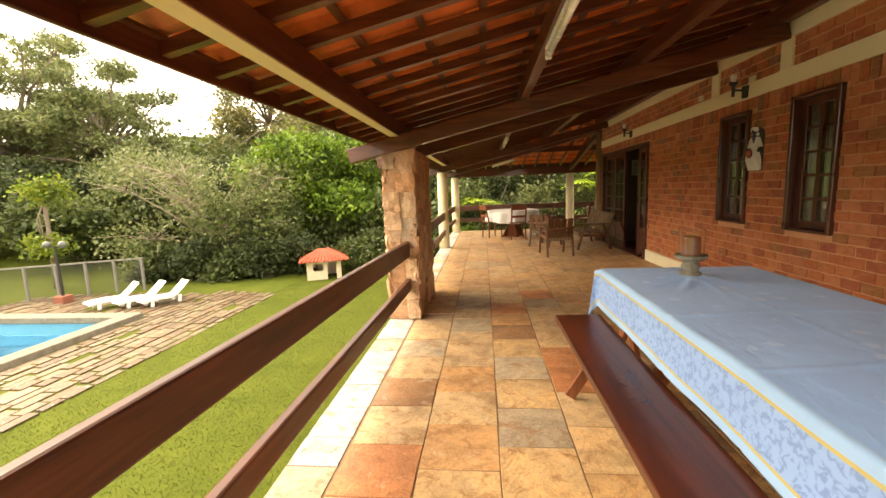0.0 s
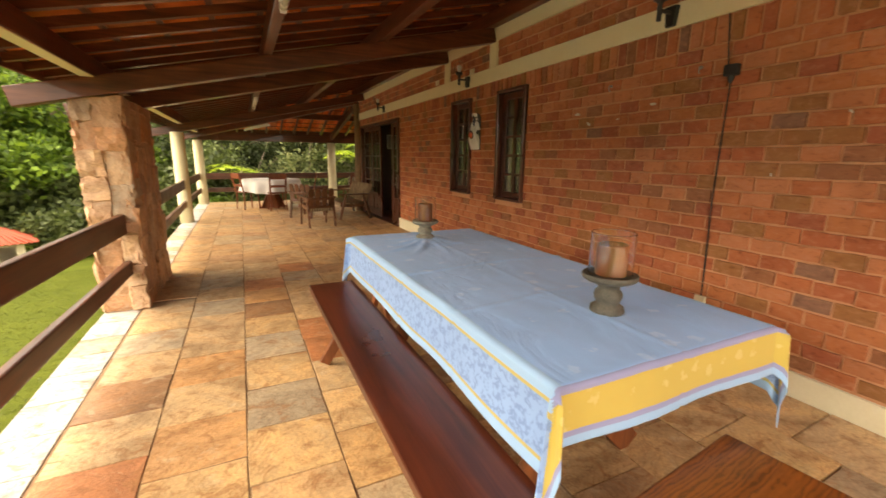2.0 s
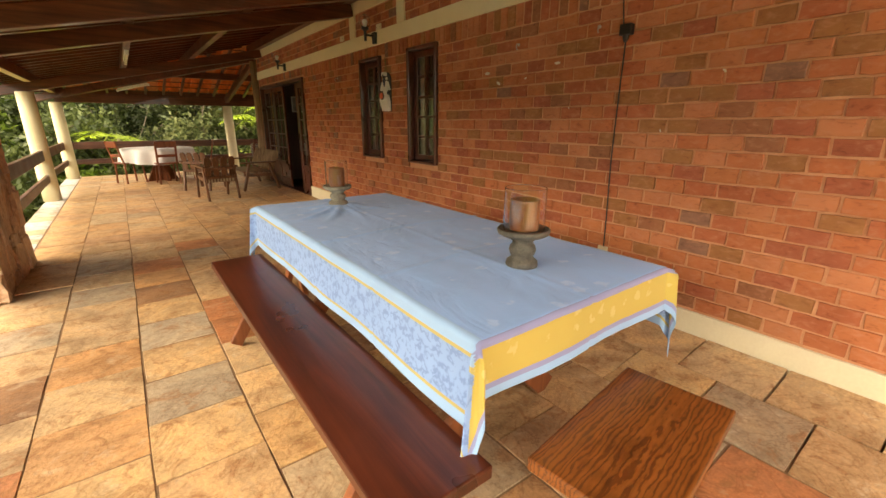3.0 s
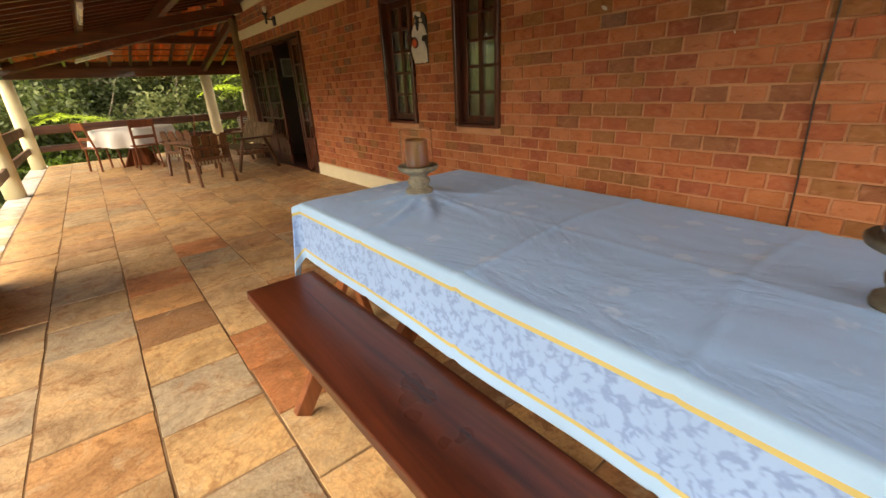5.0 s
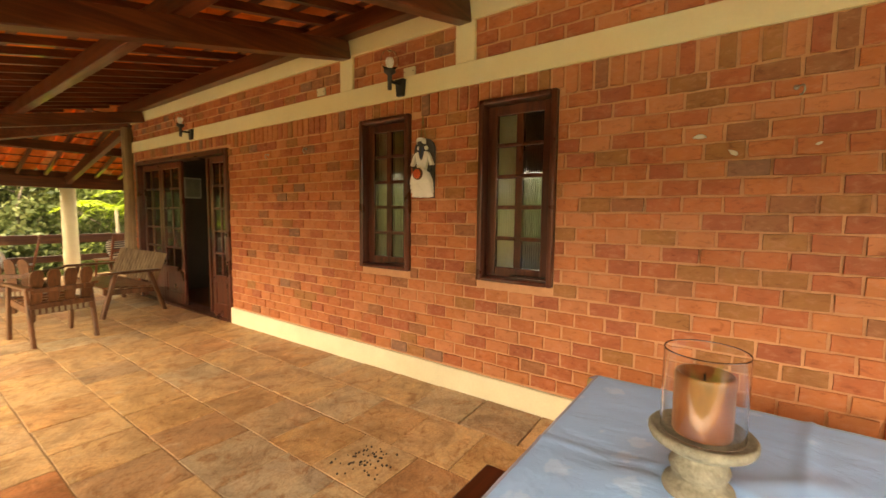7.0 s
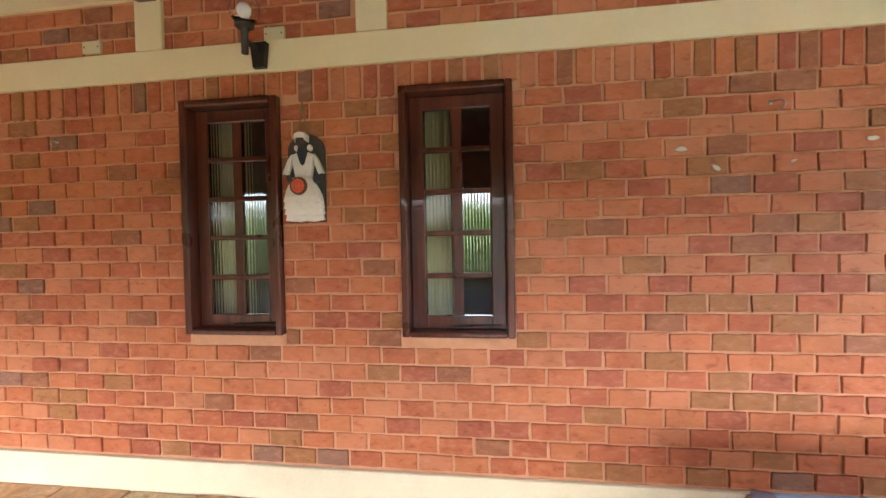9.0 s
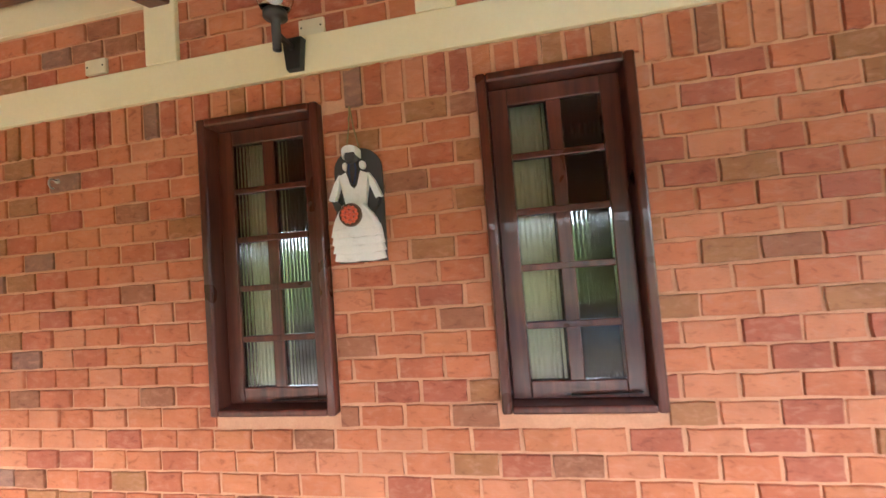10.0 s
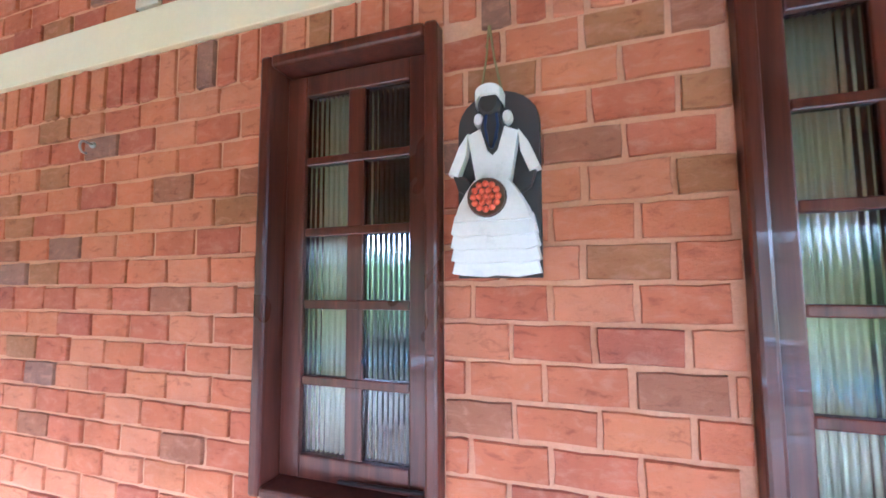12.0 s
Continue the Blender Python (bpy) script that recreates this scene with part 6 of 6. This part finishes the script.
# wooded hills far behind
rg = np.random.default_rng(88)
spots = []
for _ in range(2600):
    a, d = rg.uniform(-2.2, 1.5), rg.uniform(36, 66)
    x, y = d * math.sin(a), d * math.cos(a)
    r = rg.uniform(1.2, 2.4)
    k = 110
    spots.append(rg.normal(size=(k, 3)) * np.array([r, r, r * 0.55]) * 0.7 + np.array([x, y, ground_z(x, y) + rg.uniform(0.3, 4.6)]))
woods = tagged(new("far_woods", blades("far_woods", np.concatenate(spots), 0.42, M_LEAF_MID, 0.36)), "dense dark green woods on the far hillside", "woods", kind="stuff")

for k, (x, y, sx, sz) in enumerate(((9.5, 2.5, 2.2, 2.6), (10.5, 5.5, 2.4, 3.0), (9.6, 8.6, 2.2, 2.8))):
    thicket("bush", pose(x, y, ground_z(x, y)), (sx, sx, sz), 5000, 0.26, M_LEAF_MID, "green bush behind the house", 400 + k, spread=False)

# ---- bricks of the wall ----


def brick_mesh(name, seed, deep=0.03):
    """Front of a brick of unit length and height with worn, uneven arrises; its face is towards -x."""
    rg = random.Random(seed)
    bm = B()
    ring = [(-0.5, -0.5), (-0.17, -0.5), (0.17, -0.5), (0.5, -0.5), (0.5, 0.0), (0.5, 0.5), (0.17, 0.5), (-0.17, 0.5), (-0.5, 0.5), (-0.5, 0.0)]
    edge = [(y + rg.uniform(-0.016, 0.010) * (1 if abs(y) == 0.5 else 0.3), z + rg.uniform(-0.035, 0.028) * (1 if abs(z) == 0.5 else 0.3)) for y, z in ring]
    back = [bm.verts.new((deep, y, z)) for y, z in edge]
    mid = [bm.verts.new((0.005, y, z)) for y, z in edge]
    face = [bm.verts.new((rg.uniform(-0.001, 0.0015), y * 0.978, z * 0.945)) for y, z in edge]
    n = len(ring)
    for p, q in ((back, mid), (mid, face)):
        for k in range(n):
            bm.faces.new((p[k], p[(k + 1) % n], q[(k + 1) % n], q[k]))
    bm.faces.new(face)
    return mesh_of(name, bm, M_BRICK)


BRICKS = [brick_mesh("brick", s) for s in range(9)]
brick_rng = random.Random(21)
near_bricks, brick_rows = [], []


def lay(ya, yb, za, zb, near):
    ln, tall = yb - ya, zb - za
    if ln < 0.02:
        return
    m = pose(WALL_X + brick_rng.uniform(-0.005, 0.004), (ya + yb) / 2, (za + zb) / 2, brick_rng.uniform(-0.6, 0.6), 0, brick_rng.uniform(-0.5, 0.5)) @ Matrix.Diagonal((1, ln - brick_rng.uniform(0, 0.006), tall - brick_rng.uniform(-0.002, 0.004), 1))
    (near_bricks if near else brick_rows).append((brick_rng.choice(BRICKS), m))


def clear_runs(za, zb, start, end):
    """Stretches of the course that no opening interrupts."""
    runs = [(start, end)]
    holes = [(a, b) for a, b in WINDOWS if zb > W_LOW - 0.02 and za < W_TOP + 0.005]
    if za < DOOR[2]:
        holes.append((DOOR[0], DOOR[1]))
    for a, b in holes:
        runs = [r for p, q in runs for r in ((p, min(q, a - 0.004)), (max(p, b + 0.004), q)) if r[1] - r[0] > 0.03]
    return runs


JOINT = 0.010
row, z = 0, TOP_COURSE
while z - COURSE > 0.19:
    za, zb = z - COURSE + JOINT * 0.5, z - JOINT * 0.5
    for p, q in clear_runs(za, zb, Y0, WALL_END):
        pitch = 0.1785
        k = math.floor((p - 4.598) / pitch - 1)
        while True:
            a = 4.598 + pitch * (k + (0 if row % 2 else 0.5)) + 0.012 * math.sin(row * 2.3)
            if a > q:
                break
            u, v = max(a + JOINT / 2, p), min(a + pitch - JOINT / 2, q)
            if v - u > 0.025:
                lay(u, v, za, zb, 4.40 < u and v < 6.35 and z < 2.1)
            k += 1
    z -= COURSE
    row += 1
y = Y0
while y < WALL_END - 0.09:
    over = any(a - 0.06 < y + 0.043 < b + 0.06 for a, b in WINDOWS) or DOOR[0] - 0.05 < y + 0.04 < DOOR[1]
    lay(y + 0.006, y + 0.0853 - 0.007, (W_TOP + 0.006) if over else TOP_COURSE + 0.006, 2.242, False)
    y += 0.0853
for r in range(3):
    za = 2.404 + r * 0.0903
    y = Y0 + 0.09 * (r % 2)
    while y < WALL_END - 0.05:
        u, v = y, min(y + 0.165, WALL_END)
        for s in STUDS:
            if u < s - 0.08 < v:
                v = s - 0.08
            elif u < s + 0.08 < v:
                u = s + 0.08
        if not any(s - 0.079 < (u + v) / 2 < s + 0.079 for s in STUDS):
            lay(u, v, za, za + 0.078, False)
        y += 0.1785
joined("brick_rows", brick_rows, M_BRICK_STUFF, wall, "rows of red and brown bricks")
for me, m in near_bricks[:300]:
    ob = new("brick", me)
    ob.parent = wall
    ob.matrix_world = m
if near_bricks[300:]:
    joined("brick_patch", near_bricks[300:], M_BRICK_STUFF, wall, "more red and brown bricks")

# ---- floor stones ----


def slab_mesh(name, mat, seed):
    rg = random.Random(seed)
    bm = B()
    j = [(rg.uniform(-0.008, 0.008), rg.uniform(-0.008, 0.008)) for _ in range(8)]
    ring = [(-0.5, -0.5), (0, -0.5), (0.5, -0.5), (0.5, 0), (0.5, 0.5), (0, 0.5), (-0.5, 0.5), (-0.5, 0)]
    low = [bm.verts.new((x + a, y + b, -1)) for (x, y), (a, b) in zip(ring, j)]
    mid = [bm.verts.new((x + a, y + b, -0.11)) for (x, y), (a, b) in zip(ring, j)]
    top = [bm.verts.new(((x + a) * 0.993, (y + b) * 0.993, rg.uniform(-0.06, 0.0))) for (x, y), (a, b) in zip(ring, j)]
    c = bm.verts.new((0, 0, 0.02))
    for p, q in ((low, mid), (mid, top)):
        for k in range(8):
            bm.faces.new((p[k], p[(k + 1) % 8], q[(k + 1) % 8], q[k]))
    for k in range(8):
        bm.faces.new((top[k], top[(k + 1) % 8], c))
    return mesh_of(name, bm, mat)


SLABS = [slab_mesh("slab", M_SLAB, s) for s in range(5)]
EDGES = [slab_mesh("edge_slab", M_EDGE, s) for s in range(3)]
slab_rng = random.Random(14)
PITCH = 0.41
columns_x = [FLOOR_X, -0.278, 0.142, 0.545, 0.95, 1.36, 1.765, 2.17, 2.565, 2.93, 3.34, 3.75, 4.16, 4.57, 4.98]
PLACED = {
    (0, 1.83): "rust", (0, 2.24): "tan", (0, 2.65): "brown", (0, 3.06): "tan", (0, 3.47): "grey", (0, 3.88): "tan",
    (1, 1.63): "yellow", (1, 2.04): "orange", (1, 2.45): "tan", (1, 2.86): "orange", (1, 3.27): "tan", (1, 4.09): "grey", (1, 4.50): "tan", (1, 4.91): "grey",
    (2, 1.83): "yellow", (2, 2.24): "grey", (2, 2.65): "yellow", (2, 3.06): "grey", (2, 3.47): "yellow", (2, 3.88): "brown", (2, 4.29): "orange", (2, 4.70): "rust", (2, 5.11): "tan",
    (3, 2.04): "yellow", (3, 2.45): "tan", (3, 2.86): "rust", (3, 3.27): "rust", (3, 3.68): "tan", (3, 4.09): "tan", (3, 4.50): "tan", (3, 4.91): "grey", (3, 5.32): "rust",
    (6, 0.19): "rust", (6, 0.60): "grey", (7, 0.81): "yellow", (6, 4.29): "tan", (5, 4.50): "grey", (4, 4.29): "tan",
}
KIND_SLABS = {k: slab_mesh("slab", m, 30 + i) for i, (k, m) in enumerate(M_KIND.items())}
near_slabs, far_slabs = [], []
for i, (a, b) in enumerate(zip(columns_x, columns_x[1:])):
    y = (2.04 if i % 2 else 1.83) - PITCH * 15
    while y < 14.05:
        y = round(y, 2)
        y2 = y + PITCH
        if (i, y) == (1, 3.27):
            y2 += PITCH
        if (a < 2.8 or y > 10.75) and y2 > Y0:
            g = slab_rng.uniform(0.005, 0.012)
            th = 0.04
            kind = PLACED.get((i, y))
            jit = slab_rng.uniform(-0.015, 0.015)
            me = KIND_SLABS[kind] if kind else slab_rng.choice(SLABS)
            yc = (y + min(y2, 14.1)) / 2
            za, zb = floor_rise(a, yc), floor_rise(b, yc)
            m = pose((a + b) / 2 + jit * 0.2, yc, slab_rng.uniform(-0.003, 0.002) + (za + zb) / 2, slab_rng.uniform(-0.25, 0.25), 0, 0) @ pose(0, 0, 0, 0, slab_rng.uniform(-0.25, 0.25) - math.degrees(math.atan2(zb - za, b - a)), 0) @ pose(0, 0, 0, 0, 0, slab_rng.choice([0, 180])) @ Matrix.Diagonal((b - a - g, min(y2, 14.1) - y - g, th + za, 1))
            (near_slabs if kind or (0.9 < y < 11 and a < 2.8) else far_slabs).append((me, m))
        y = y2
near_slabs.sort(key=lambda p: p[1].translation.y > 9.3)
y = Y0
edge_slabs = []
while y < 14.0:
    ln = slab_rng.uniform(0.24, 0.36)
    m = pose((EDGE_X + FLOOR_X) / 2 - 0.01, y + ln / 2, 0, 0, 0, slab_rng.choice([0, 180])) @ Matrix.Diagonal((FLOOR_X - EDGE_X - 0.008, ln - 0.008, 0.05, 1))
    edge_slabs.append((slab_rng.choice(EDGES), m))
    y += ln
for name, group in (("slab", near_slabs[:255]), ("edge_slab", edge_slabs)):
    for me, m in group:
        ob = new(name, me)
        ob.parent = floor
        ob.matrix_world = m
joined("slab_rows", far_slabs + near_slabs[255:], M_SLAB_STUFF, floor, "rows of sandstone slabs")

# ---- nearest roof tiles ----
for me, m in tile_spots[:300]:
    ob = new("tile", me)
    ob.parent = roof
    ob.matrix_world = m
if tile_spots[300:]:
    joined("tile_patch", tile_spots[300:], M_ROOFTILE_STUFF, roof, "more red clay roof tiles")

# dark pebbles set in one slab
peb_rng = random.Random(6)
pebbles = []
bm = B()
bmesh.ops.create_icosphere(bm, subdivisions=1, radius=1.0)
PEBBLE = mesh_of("pebble", bm, M_WICK, True)
for _ in range(60):
    u, v = peb_rng.gauss(0, 0.42), peb_rng.gauss(0, 0.42)
    if abs(u) < 0.9 and abs(v) < 0.9:
        r = peb_rng.uniform(0.006, 0.012)
        pebbles.append((PEBBLE, pose(1.965 + 0.19 * u, 4.49 + 0.19 * v, 0.002, 0, 0, peb_rng.uniform(0, 90)) @ Matrix.Diagonal((r, r * 0.7, 0.004, 1))))
joined("pebbles", pebbles, M_WICK, floor, "dark pebbles set in one slab")
